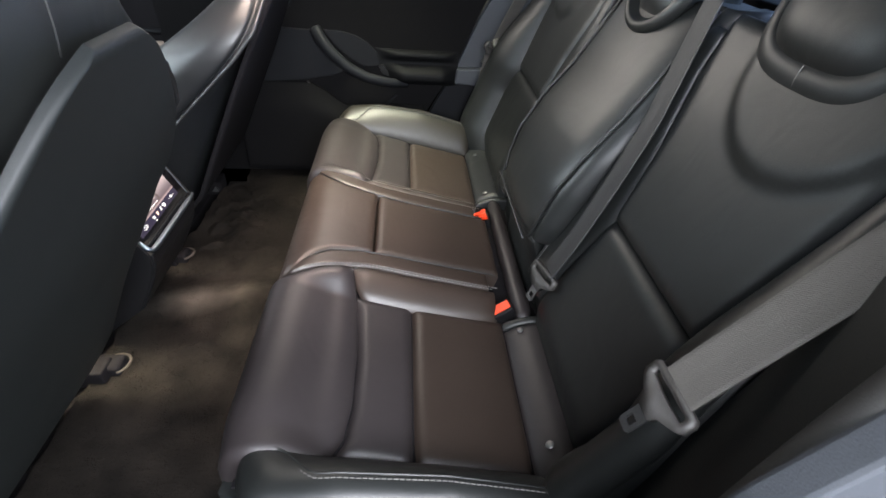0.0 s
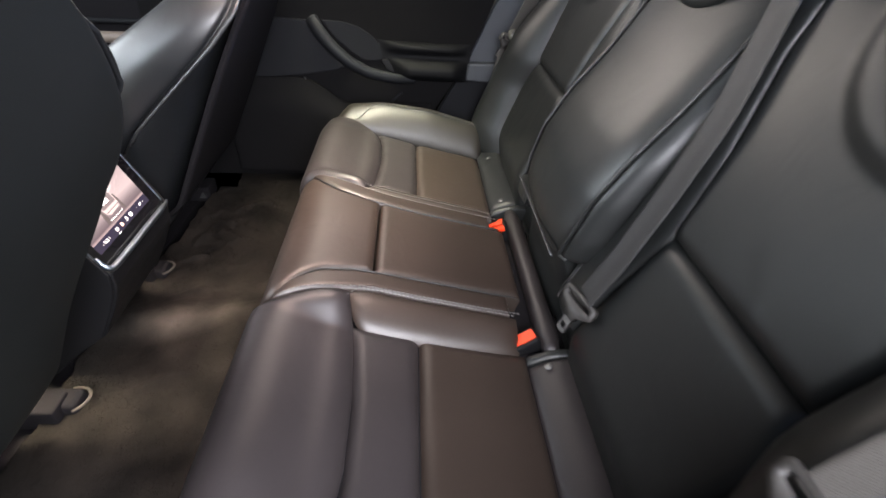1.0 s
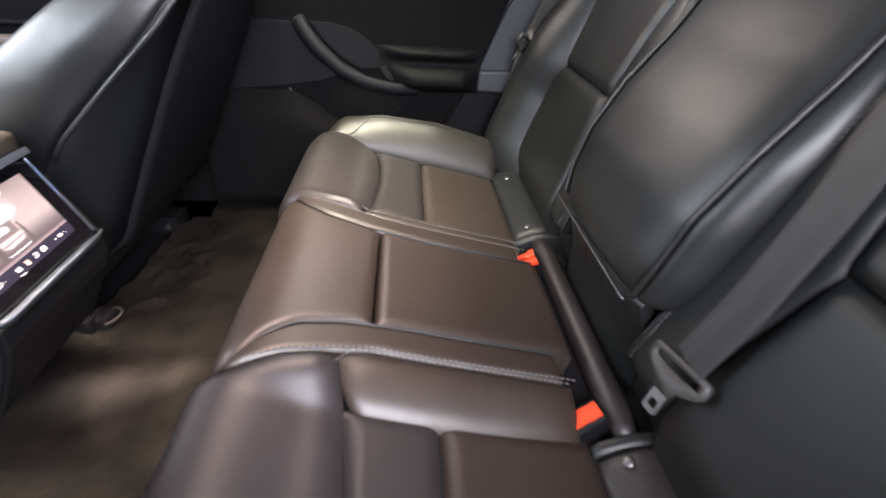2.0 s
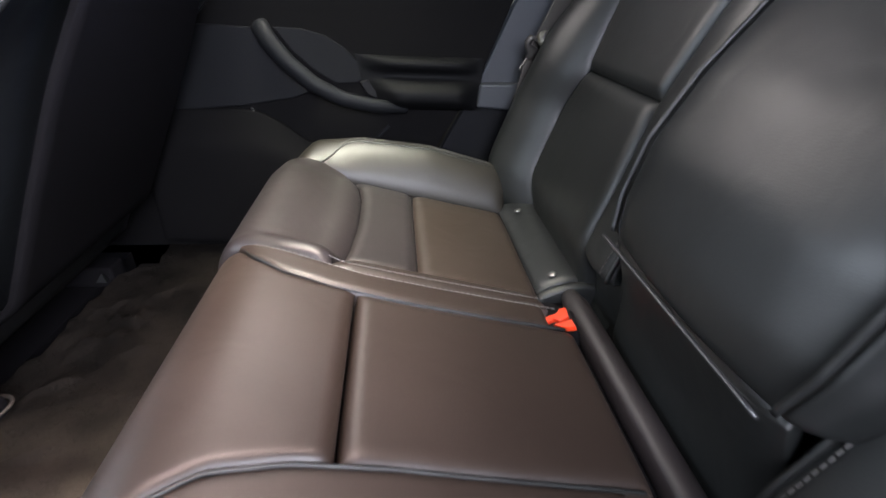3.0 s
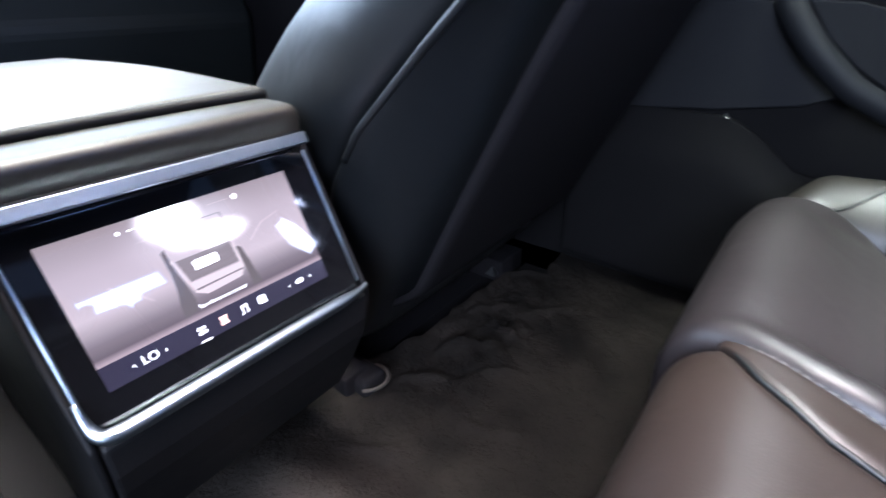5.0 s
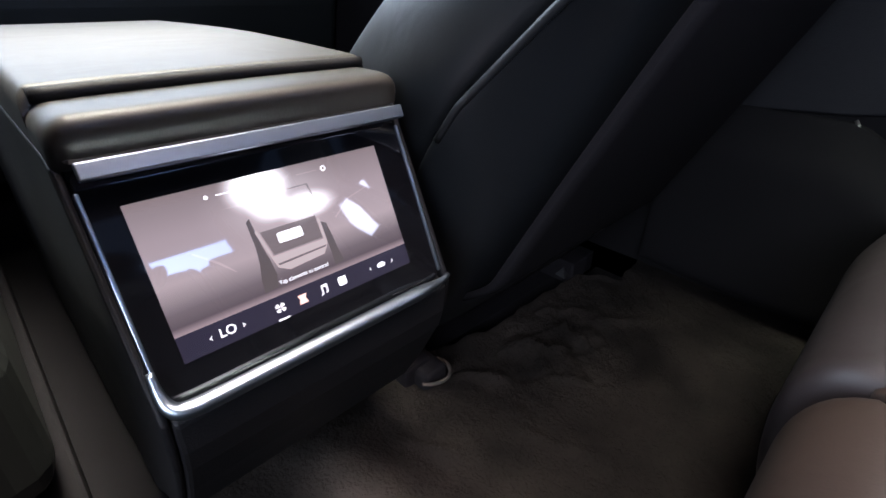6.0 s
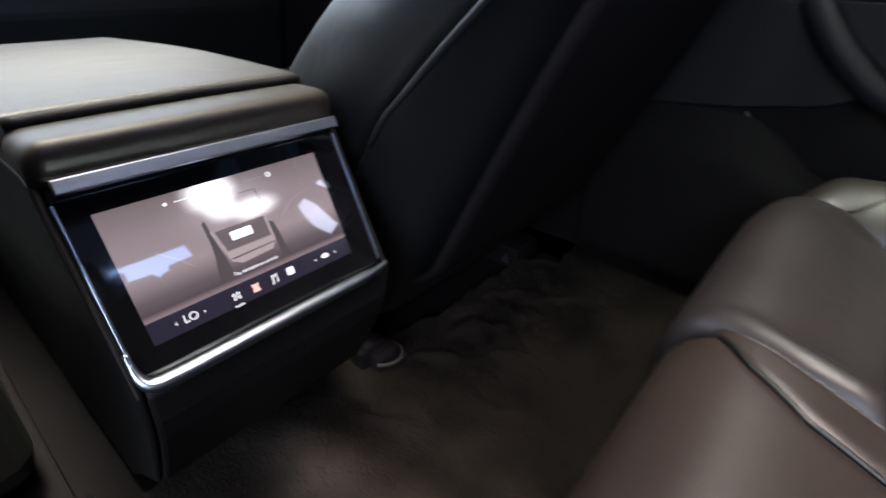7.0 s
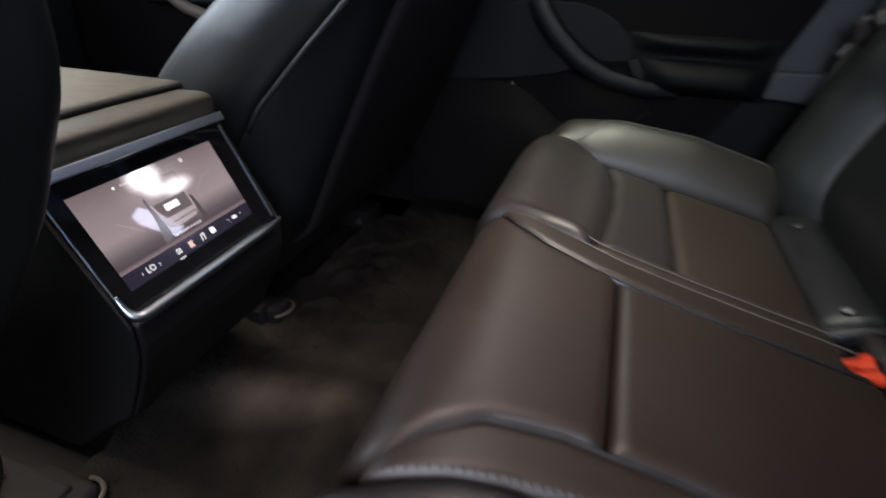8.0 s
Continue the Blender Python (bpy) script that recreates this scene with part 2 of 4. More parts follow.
def tube(name, points, radius, mat, parent=None, label="", sides=8, closed=False, flat=1.0):
    """A round or flattened cord along points."""
    p = [Vector(q) for q in points]
    verts, faces = [], []
    m = len(p)
    ref = None
    for i, q in enumerate(p):
        d = (p[(i + 1) % m] - p[i - 1]) if closed else (p[min(i + 1, m - 1)] - p[max(i - 1, 0)])
        d.normalize()
        if ref is None:
            ref = d.orthogonal().normalized()
        ref = (ref - d * ref.dot(d)).normalized()
        side = d.cross(ref)
        r = radius[i] if isinstance(radius, (list, tuple)) else radius
        for k in range(sides):
            a = 2 * math.pi * k / sides
            verts.append(q + ref * (r * math.cos(a)) + side * (r * flat * math.sin(a)))
    for i in range(m if closed else m - 1):
        for k in range(sides):
            a, b = i * sides, ((i + 1) % m) * sides
            faces.append((a + k, a + (k + 1) % sides, b + (k + 1) % sides, b + k))
    if not closed:
        faces.append(tuple(range(sides))[::-1])
        faces.append(tuple((m - 1) * sides + k for k in range(sides)))
    return link(name, verts, faces, mat, parent, label)


def box_bm(x0, x1, y0, y1, z0, z1, bevel=0.004, segs=2):
    bm = bmesh.new()
    bmesh.ops.create_cube(bm, size=1)
    for v in bm.verts:
        v.co = Vector(((x0 + x1) / 2 + v.co.x * (x1 - x0), (y0 + y1) / 2 + v.co.y * (y1 - y0), (z0 + z1) / 2 + v.co.z * (z1 - z0)))
    if bevel:
        bmesh.ops.bevel(bm, geom=bm.edges[:], offset=bevel, segments=segs, affect="EDGES", profile=0.5)
    return bm


def prism_bm(outline, axis, a, b, bevel=0.0, segs=2):
    """A solid with the given 2D outline, from a to b along an axis (0, 1 or 2); the outline holds the other two coordinates in order."""
    bm = bmesh.new()
    def put(p, c):
        q = list(p)
        q.insert(axis, c)
        return bm.verts.new(q)
    lo, hi = [put(p, a) for p in outline], [put(p, b) for p in outline]
    n = len(outline)
    bm.faces.new(lo)
    bm.faces.new(hi[::-1])
    for i in range(n):
        bm.faces.new((lo[i], hi[i], hi[(i + 1) % n], lo[(i + 1) % n]))
    bmesh.ops.recalc_face_normals(bm, faces=bm.faces)
    if bevel:
        bmesh.ops.bevel(bm, geom=[e for e in bm.edges if e.calc_length() > bevel * 1.2 and e.calc_face_angle(0) > 0.35], offset=bevel, segments=segs, affect="EDGES", profile=0.5)
    return bm


def stitches(name, points, parent, length=0.0045, gap=0.0022, radius=0.0007, mat=None):
    """A row of thread stitches along a seam, one mesh."""
    p = [Vector(q) for q in points]
    cum = [0.0]
    for a, b in zip(p, p[1:]):
        cum.append(cum[-1] + (b - a).length)
    def at(s):
        for i in range(len(p) - 1):
            if s <= cum[i + 1]:
                return p[i].lerp(p[i + 1], (s - cum[i]) / max(cum[i + 1] - cum[i], 1e-9))
        return p[-1]
    verts, faces = [], []
    s = 0.0
    while s + length < cum[-1]:
        a, b = at(s), at(s + length)
        d = (b - a).normalized()
        o = d.orthogonal().normalized()
        w = d.cross(o)
        k0 = len(verts)
        for q in (a, b):
            for c, e in ((1, 0), (0, 1), (-1, 0), (0, -1)):
                verts.append(q + o * (c * radius) + w * (e * radius))
        for k in range(4):
            faces.append((k0 + k, k0 + (k + 1) % 4, k0 + 4 + (k + 1) % 4, k0 + 4 + k))
        s += length + gap
    return link(name, verts, faces, mat or STITCH, parent)


# ---- the shell of the car ----
def wall(name, bm, mat, label, category="wall"):
    ob = part(name, bm, mat, None)
    return tagged(ob, label, category, kind="structure")


# floor with the carpet's gentle folds
CREASES = [((-0.62, 0.30), (-0.56, 0.36), 0.014, 0.006), ((-0.60, 0.40), (-0.53, 0.385), 0.015, 0.005), ((-0.55, 0.30), (-0.50, 0.33), 0.009, 0.005), ((-0.63, 0.22), (-0.585, 0.26), 0.010, 0.006),
           ((-0.57, 0.44), (-0.52, 0.50), 0.009, 0.007), ((-0.52, 0.20), (-0.46, 0.23), 0.006, 0.008), ((-0.60, 0.10), (-0.54, 0.13), 0.007, 0.007), ((-0.57, -0.14), (-0.50, -0.10), 0.006, 0.009),
           ((-0.61, 0.345), (-0.585, 0.415), 0.013, 0.005), ((-0.56, 0.355), (-0.535, 0.42), -0.008, 0.005), ((-0.64, 0.40), (-0.60, 0.46), 0.010, 0.006), ((-0.58, 0.27), (-0.55, 0.31), -0.006, 0.006)]


def floor_height(x, y):
    z = 0.004 * noise.noise(Vector((x * 9, y * 9, 0.3)))
    z += 0.008 * math.exp(-((y / 0.13) ** 2)) + 0.012 * math.exp(-(((y - 0.04) / 0.045) ** 2))
    w = math.exp(-(((x + 0.60) / 0.09) ** 2 + ((y - 0.38) / 0.15) ** 2)) + 0.25
    z += 0.016 * w * (abs(noise.noise(Vector((x * 18 + y * 12, y * 15 - x * 6, 2.0)))) - 0.2)
    z += 0.0016 * noise.noise(Vector((x * 70, y * 70, 1.0)))
    for (ax, ay), (bx, by), h, r in CREASES:
        dx, dy = bx - ax, by - ay
        t = min(max(((x - ax) * dx + (y - ay) * dy) / (dx * dx + dy * dy), 0.0), 1.0)
        wob = 0.006 * noise.noise(Vector((x * 30, y * 30, 5.0)))
        d = math.hypot(x - ax - t * dx, y - ay - t * dy) + wob
        z += h * math.sin(math.pi * (0.15 + 0.7 * t)) * math.exp(-(d / r) ** 2)
    return z


def carpet_edge(y):
    """Where the carpet is cut off in front, under the front seats: uneven, with a lobe beside the rail."""
    x = -0.692 + 0.030 * smoothstep((y - 0.22) / 0.10) + 0.010 * noise.noise(Vector((y * 11, 0.0, 7.0))) + 0.004 * noise.noise(Vector((y * 45, 0.0, 2.0)))
    return x + 0.055 * smoothstep((y - 0.535) / 0.05)


def build_floor():
    nx, ny = 190, 260
    x0, x1, y0, y1 = -0.69, 0.16, -0.68, 0.68
    verts, faces = [], []
    for i in range(nx + 1):
        for j in range(ny + 1):
            y = y0 + (y1 - y0) * j / ny
            front = carpet_edge(y)
            x = front + (x1 - front) * (i / nx) ** 1.15
            curl = 0.008 * math.exp(-((x - front) / 0.012) ** 2) * (0.6 + 0.8 * noise.noise(Vector((y * 22, 3.0, 0.0))))
            verts.append((x, y, floor_height(x, y) + curl))
    for i in range(nx):
        for j in range(ny):
            a = i * (ny + 1) + j
            faces.append((a, a + ny + 1, a + ny + 2, a + 1))
    # the cut front edge turns down
    k = len(verts)
    verts += [(carpet_edge(y0 + (y1 - y0) * j / ny) - 0.002, y0 + (y1 - y0) * j / ny, -0.03) for j in range(ny + 1)]
    faces += [(j + 1, k + j + 1, k + j, j) for j in range(ny)]
    k = len(verts)
    verts += [(x0, y0, -0.05), (x1, y0, -0.05), (x1, y1, -0.05), (x0, y1, -0.05)]
    faces.append((k + 3, k + 2, k + 1, k))
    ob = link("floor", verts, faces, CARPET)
    tagged(ob, "dark brown-grey carpet, creased and lightly dusted, a band of sheen painted across the tunnel", "floor", kind="structure")


build_floor()
wall("floor_front", box_bm(-1.9, -0.702, -0.68, 0.68, -0.06, -0.02, 0), FABRIC, "black floor under the front seats", "floor")
wall("roof_lining", box_bm(-1.9, 0.8, -0.62, 0.62, 1.12, 1.16, 0.01), LINER, "dark grey roof lining", "ceiling")
wall("wall_front", box_bm(-1.95, -1.9, -0.75, 0.75, -0.06, 1.16, 0), PLASTIC, "black dashboard wall ahead of the front seats")
wall("wall_rear", box_bm(0.62, 0.66, -0.75, 0.75, -0.06, 0.72, 0), FABRIC, "black panel behind the rear seat")


# ---- rear bench cushion ----
UPFRONT = (-0.3, 0, 1)
CS, CQ = curve_through([(-0.25, 0.0), (-0.285, 0.08), (-0.308, 0.15), (-0.314, 0.205), (-0.302, 0.238), (-0.280, 0.252), (-0.25, 0.254), (-0.19, 0.240), (-0.09, 0.213), (0.0, 0.191), (0.06, 0.177), (0.11, 0.164), (0.19, 0.145)])


def cush(s):
    return np.interp(s, CS, CQ[:, 0]), np.interp(s, CS, CQ[:, 1])


TOPI = int(np.argmin(CQ[:, 0]))


def s_at(x):
    """Arc length at which the cushion's top has that x."""
    return float(np.interp(x, CQ[TOPI:, 0], CS[TOPI:]))


def mid_half(x):
    return float(np.interp(x, [-0.34, -0.285, -0.264, -0.231, -0.182, -0.114, 0.1], [0.186, 0.172, 0.142, 0.118, 0.106, 0.101, 0.100]))


def band_half(x):
    return float(np.interp(x, [-0.34, -0.285, -0.24, -0.187, -0.152, 0.1], [0.187, 0.182, 0.165, 0.152, 0.145, 0.145]))


def seam_a(y):
    y = abs(y)
    return float(np.interp(y, [0.15, 0.18, 0.24, 0.33, 0.42, 0.47, 0.505], [-0.205, -0.189, -0.177, -0.169, -0.169, -0.176, -0.196]))


def drop(x, y):
    """The outer seats are dished between the band beside the middle seat and their wings."""
    y = abs(y)
    dish = 0.030 * smoothstep((y - 0.165) / 0.05) * smoothstep((x + 0.31) / 0.10) * smoothstep((0.14 - x) / 0.05)
    dish *= 1 - smoothstep((y - 0.46) / 0.08) * smoothstep((-0.19 - x) / 0.07)
    return -dish - 0.004 * smoothstep((y - 0.42) / 0.1)


def outer_cushion(sg, cushion):
    def nose(u, v):
        y = 0.187 + (0.510 - 0.187) * v
        s = s_at(seam_a(y)) * u
        x, z = cush(s)
        y_in = band_half(x)
        y = y_in + (0.510 - y_in) * v
        round_off = smoothstep((y - 0.44) / 0.07)
        return (x + 0.015 * round_off * (1 - u), sg * y, z + drop(x, y) - 0.002 * round_off)

    def strip(x0, x1, y0, y1):
        def fn(u, v):
            y = y0 + (y1 - y0) * v
            a = x0(y) if callable(x0) else x0
            s = s_at(a) + (s_at(x1) - s_at(a)) * u
            x, z = cush(s)
            return (x, sg * y, z + drop(x, y))
        return fn

    # panel tints carry painted light: plum in front, warm brown behind
    pad("front_panel", nose, LEATHER_PLUM_LIT, cushion, UPFRONT, 0.017, 0.018, 0.02, (70, 54), sharp=2.0, edge_u=0.034)
    pad("centre_panel", strip(lambda y: seam_a(y) + 0.0005, -0.0865, 0.201, 0.493), LEATHER_PLUM_LIT, cushion, UPFRONT, 0.0125, 0.019, 0.03, (42, 44))
    pad("rear_panel", strip(-0.0855, 0.079, 0.201, 0.493), LEATHER_WARM_LIT, cushion, UPFRONT, 0.0128, 0.019, 0.03, (44, 44))

    # roll that falls from the band beside the middle seat
    def roll(u, v):
        x = -0.204 + 0.274 * u
        wide = 0.22 + 0.78 * smoothstep(u / 0.16)
        y = 0.146 + 0.010 * (1 - wide) + (0.060 + 0.006 * math.sin(math.pi * u)) * wide * v
        x2, z = cush(s_at(x))
        return (x2 + 0.012 * v * (1 - smoothstep(u / 0.12)), sg * y, z + 0.0005 - 0.010 * (1 - wide) - 0.030 * wide * v ** 1.6)
    pad("inner_bolster", roll, LEATHER_WARM_LIT, cushion, UPFRONT, 0.009, 0.020, 0.03, (48, 24), sharp=2.0, edge_u=0.045)

    # rolled flap at the back with its two press studs
    def flap(u, v):
        y = 0.222 + (0.515 - 0.222) * v
        return (0.078 + 0.088 * u, sg * y, 0.133 + 0.034 * math.sin(math.pi * (0.10 + 0.66 * u)))
    # both flaps are one leather; their light is painted in by side
    pad("rear_flap", flap, LEATHER_PLUM_LIT if sg < 0 else LEATHER_FRONT, cushion, UPFRONT, 0.006, 0.016, 0.03, (18, 30))
    # the lighter end band of the flap, beside the buckle
    def end_band(u, v):
        return (0.078 + 0.090 * u, sg * (0.203 + 0.016 * v), 0.137 + 0.030 * math.sin(math.pi * (0.12 + 0.60 * u)))
    pad("flap_end", end_band, LEATHER, cushion, UPFRONT, 0.005, 0.008, 0.03, (16, 8))
    for y in (0.238, 0.456):
        bm = bmesh.new()
        bmesh.ops.create_uvsphere(bm, u_segments=14, v_segments=8, radius=0.0062)
        bmesh.ops.scale(bm, vec=(1, 1, 0.32), verts=bm.verts)
        bm.transform(Matrix.Translation((0.1030, sg * y, 0.1700)) @ pose(0, 0, 0, 0, -25, 0))
        part("press_stud", bm, STEEL, cushion, "small round metal press stud", True)

    # outer wing: a puffed inner face up to the piped crest, then over it
    crest = lambda x: float(np.interp(x, [-0.30, -0.25, -0.17, -0.05, 0.057, 0.12], [0.246, 0.257, 0.262, 0.247, 0.216, 0.192]))

    def wing(u, v):
        t = min(1.0, v / 0.72)
        x = -0.286 + 0.376 * u
        z = cush(s_at(x))[1]
        base = z + drop(x, 0.498) - 0.003
        start = smoothstep(u / 0.10)
        top = base + 0.002 + (max(crest(x), base) - base) * start
        face = base + (top - base) * math.sin(t * math.pi / 2) ** 0.85
        if v <= 0.72:
            return (x, sg * (0.496 + 0.060 * t * (0.35 + 0.65 * start)), face)
        q = (v - 0.72) / 0.28
        return (x, sg * (0.496 + 0.060 * (0.35 + 0.65 * start) + 0.020 * math.sin(q * math.pi / 2)), face - 0.028 * (1 - math.cos(q * math.pi / 2)))
    # light painted by side: the far wing lit, the near one left dark
    pad("side_wing", wing, LEATHER_OLIVE_LIT if sg > 0 else LEATHER, cushion, UPFRONT, 0.010, 0.024, 0.02, (44, 40))

    def skirt(u, v):
        x = -0.315 + 0.42 * u
        top = crest(x) - 0.026 - 0.02 * smoothstep(1 - u / 0.15)
        return (x + 0.012 * (1 - u) * math.sin(math.pi * v), sg * (0.568 + 0.010 * math.sin(math.pi * v) - 0.045 * smoothstep(1 - u / 0.2)), top - (top - 0.03) * v)
    pad("side_skirt", skirt, LEATHER, cushion, (0, sg, 0), 0.006, 0.02, 0.02, (34, 18))
    rim = [wing(0.10 + 0.86 * i / 79, 0.10 + 0.53 * smoothstep(i / 15)) for i in range(80)]
    tube("piping", [(x, y - sg * 0.0062, z + 0.0082) for x, y, z in rim], 0.0017, LEATHER, cushion, sides=6)
    stitches("stitching", [(x, y + sg * 0.001, z + 0.0115) for x, y, z in rim], cushion, radius=0.0008)


def build_cushion():
    c = thing("rear_seat_cushion", "black leather rear bench cushion with stitched panels and raised side wings", "seat")

    def m_nose(u, v):
        s = s_at(-0.1568) * u
        x, z = cush(s)
        h = mid_half(x)
        return (x, -h + 2 * h * v, z + 0.003)

    def m_rear(u, v):
        s = s_at(-0.1532) + (s_at(0.085) - s_at(-0.1532)) * u
        x, z = cush(s)
        h = mid_half(x)
        return (x, -h + 2 * h * v, z + 0.003)
    # middle panels and bands share the brown that paints warm light in
    pad("middle_front_panel", m_nose, LEATHER_WARM_LIT, c, UPFRONT, 0.008, 0.015, 0.02, (56, 40))
    pad("middle_rear_panel", m_rear, LEATHER_WARM_LIT, c, UPFRONT, 0.0075, 0.015, 0.03, (40, 40))
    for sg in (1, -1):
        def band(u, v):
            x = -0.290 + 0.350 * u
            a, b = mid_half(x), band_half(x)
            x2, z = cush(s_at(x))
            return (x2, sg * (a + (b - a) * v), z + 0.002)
        pad("edge_band", band, LEATHER_WARM_LIT, c, UPFRONT, 0.0075, 0.010, 0.03, (44, 18))
        pts = []
        for i in range(70):
            x = -0.282 + 0.36 * i / 69
            x2, z = cush(s_at(x))
            pts.append((x2, sg * (band_half(x) - 0.004), z + 0.0085))
        stitches("stitching", pts, c, radius=0.0009)
        pts = []
        for i in range(70):
            x = -0.283 + 0.36 * i / 69
            x2, z = cush(s_at(x))
            pts.append((x2, sg * (mid_half(x) + 0.0015), z + 0.0078))
        tube("piping", pts, 0.0017, LEATHER, c, sides=6)
        pts = []
        for i in range(60):
            x = -0.195 + 0.262 * i / 59
            x2, z = cush(s_at(x))
            pts.append((x2, sg * (0.152 + 0.018 * smoothstep(1 - i / 6)), z + 0.0125 - 0.006 * smoothstep(1 - i / 6)))
        stitches("stitching", pts, c, radius=0.0008)
        outer_cushion(sg, c)
    # foam body under the covers
    prof = [(-0.24, 0.002), (-0.30, 0.15), (-0.30, 0.205), (-0.25, 0.225), (-0.09, 0.185), (0.06, 0.15), (0.16, 0.14), (0.16, 0.002)]
    part("base", prism_bm(prof, 1, -0.52, 0.52), FABRIC, c)


build_cushion()


# ---- rear backrests ----
FACING = (-1, 0, 0.4)


def back_x(z):
    return 0.05 + 0.40 * z + 0.034 * smoothstep((0.235 - z) / 0.09)


def rear_back(sg, label):
    b = thing("rear_bench_back", label, "seat", "rear seat backs")

    def quad(z0, z1, y0, y1, off=None):
        """A panel on the back's plane between two heights, with sides given as functions of the height."""
        def fn(u, v):
            z = z0 + (z1 - z0) * u
            y = y0(z) + (y1(z) - y0(z)) * v
            return (back_x(z) - (off(z, v) if off else 0.0), sg * y, z)
        return fn
    inner = lambda z: float(np.interp(z, [0.16, 0.30, 0.40, 0.5, 0.6, 0.8], [0.21, 0.228, 0.248, 0.232, 0.20, 0.18]))
    outer = lambda z: float(np.interp(z, [0.16, 0.25, 0.34, 0.40, 0.50, 0.62, 0.8], [0.47, 0.500, 0.510, 0.490, 0.505, 0.52, 0.50]))
    edge = lambda z: float(np.interp(z, [0.16, 0.25, 0.36, 0.5, 0.65, 0.8], [0.585, 0.610, 0.618, 0.60, 0.57, 0.50]) - (0.03 if sg < 0 else 0.0))
    mid = lambda z: float(np.interp(z, [0.16, 0.27, 0.35, 0.48, 0.6, 0.8], [0.132, 0.138, 0.142, 0.155, 0.165, 0.165]))
    bulge = lambda z, v: (0.050 * smoothstep((0.62 - z) / 0.2) + 0.012) * math.sin(min(1, v * 1.35) * math.pi / 2) - 0.05 * max(0, v - 0.75) * 4 * max(0, v - 0.75)
    pad("lower_panel", quad(0.150, 0.403, inner, outer), LEATHER, b, FACING, 0.012, 0.022, 0.04, (30, 34))

    def hollow(u, v):
        """The rounded shoulder under the headrest."""
        z = 0.403 + 0.272 * u
        y = inner(z) + (outer(z) - inner(z)) * v
        r = math.hypot((y - 0.395) / 0.116, (z - 0.66) / 0.108)
        return 0.008 * smoothstep((1.08 - r) / 0.22)
    pad("upper_panel", quad(0.403, 0.675, inner, outer), LEATHER, b, FACING, 0.012, 0.020, 0.04, (60, 60), sag=hollow)
    pad("outer_bolster", quad(0.150, 0.80, outer, edge, bulge), LEATHER, b, FACING, 0.012, 0.035, 0.05, (46, 22))
    pad("inner_bolster", quad(0.215, 0.655, mid, inner, lambda z, v: 0.006 * math.sin(v * math.pi)), LEATHER, b, FACING, 0.008, 0.012, 0.05, (46, 16))
    pad("lower_apron", quad(0.140, 0.236, lambda z: mid(z) - 0.008, inner, lambda z, v: -0.012), LEATHER, b, FACING, 0.003, 0.012, 0.03, (10, 14))
    # the bolster's outer flank
    def flank(u, v):
        z = 0.16 + 0.60 * u
        return (back_x(z) - bulge(z, 1.0) + 0.13 * v, sg * (edge(z) - 0.004 + 0.014 * math.sin(v * math.pi * 0.6)), z)
    pad("side_panel", flank, LEATHER, b, (0, sg, 0.0), 0.006, 0.02, 0.02, (36, 14))
    stitches("stitching", [(back_x(z) - 0.014, sg * (mid(z) + 0.013), z) for z in np.linspace(0.225, 0.6, 60)], b)
    tube("piping", [(back_x(z) - 0.008, sg * (mid(z) + 0.003), z) for z in np.linspace(0.218, 0.65, 70)], 0.0036, LEATHER, b, sides=8)
    # headrest: a wide cushion with a flat, round-cornered lower edge, and the collar that it sinks into
    def rim(a, wide, low, high):
        ca, sa = math.cos(a), math.sin(a)
        return 0.366 + wide * math.copysign(abs(ca) ** 0.62, ca), 0.735 + math.copysign(abs(sa) ** 0.62, sa) * (low if sa < 0 else high)

    def collar(u, v):
        a = math.pi * (0.90 + 1.20 * u)
        y, z = rim(a, 0.082 + 0.026 * v, 0.072 + 0.040 * v, 0.13)
        return (back_x(z) - 0.022 + 0.018 * v * v, sg * y, z)
    pad("headrest_collar", collar, LEATHER, b, FACING, 0.007, 0.016, 0.05, (70, 16))

    def head(u, v):
        y, z = rim(2 * math.pi * u, 0.086 * v, 0.076 * v, 0.135 * v)
        return (back_x(z) - 0.024 - 0.020 * (1 - v ** 4), sg * y, z)
    pad("headrest", head, LEATHER, b, FACING, 0.0, 0.02, 0.03, (72, 22))
    on_collar = [Vector(collar(0.5, v)) for v in np.linspace(0.08, 0.80, 9)]
    tube("seam", [p + Vector((-0.0066, 0, 0.001)) for p in on_collar], 0.0007, STITCH, b, "pale seam thread", sides=5)
    part("foam", prism_bm([(0.135, 0.10), (0.30, 0.10), (0.44, 0.655), (0.345, 0.665), (0.325, 0.640)], 1, sg * 0.145, sg * 0.565), SHELL, b)
    part("headrest_core", prism_bm([(0.325, 0.63), (0.40, 0.63), (0.46, 0.855), (0.41, 0.865)], 1, sg * 0.285, sg * 0.445, 0.012), SHELL, b)
    return b


rear_back(-1, "black leather rear seat back beside the open door, headrest built in")
rear_back(1, "black leather rear seat back beside the closed door, headrest built in")


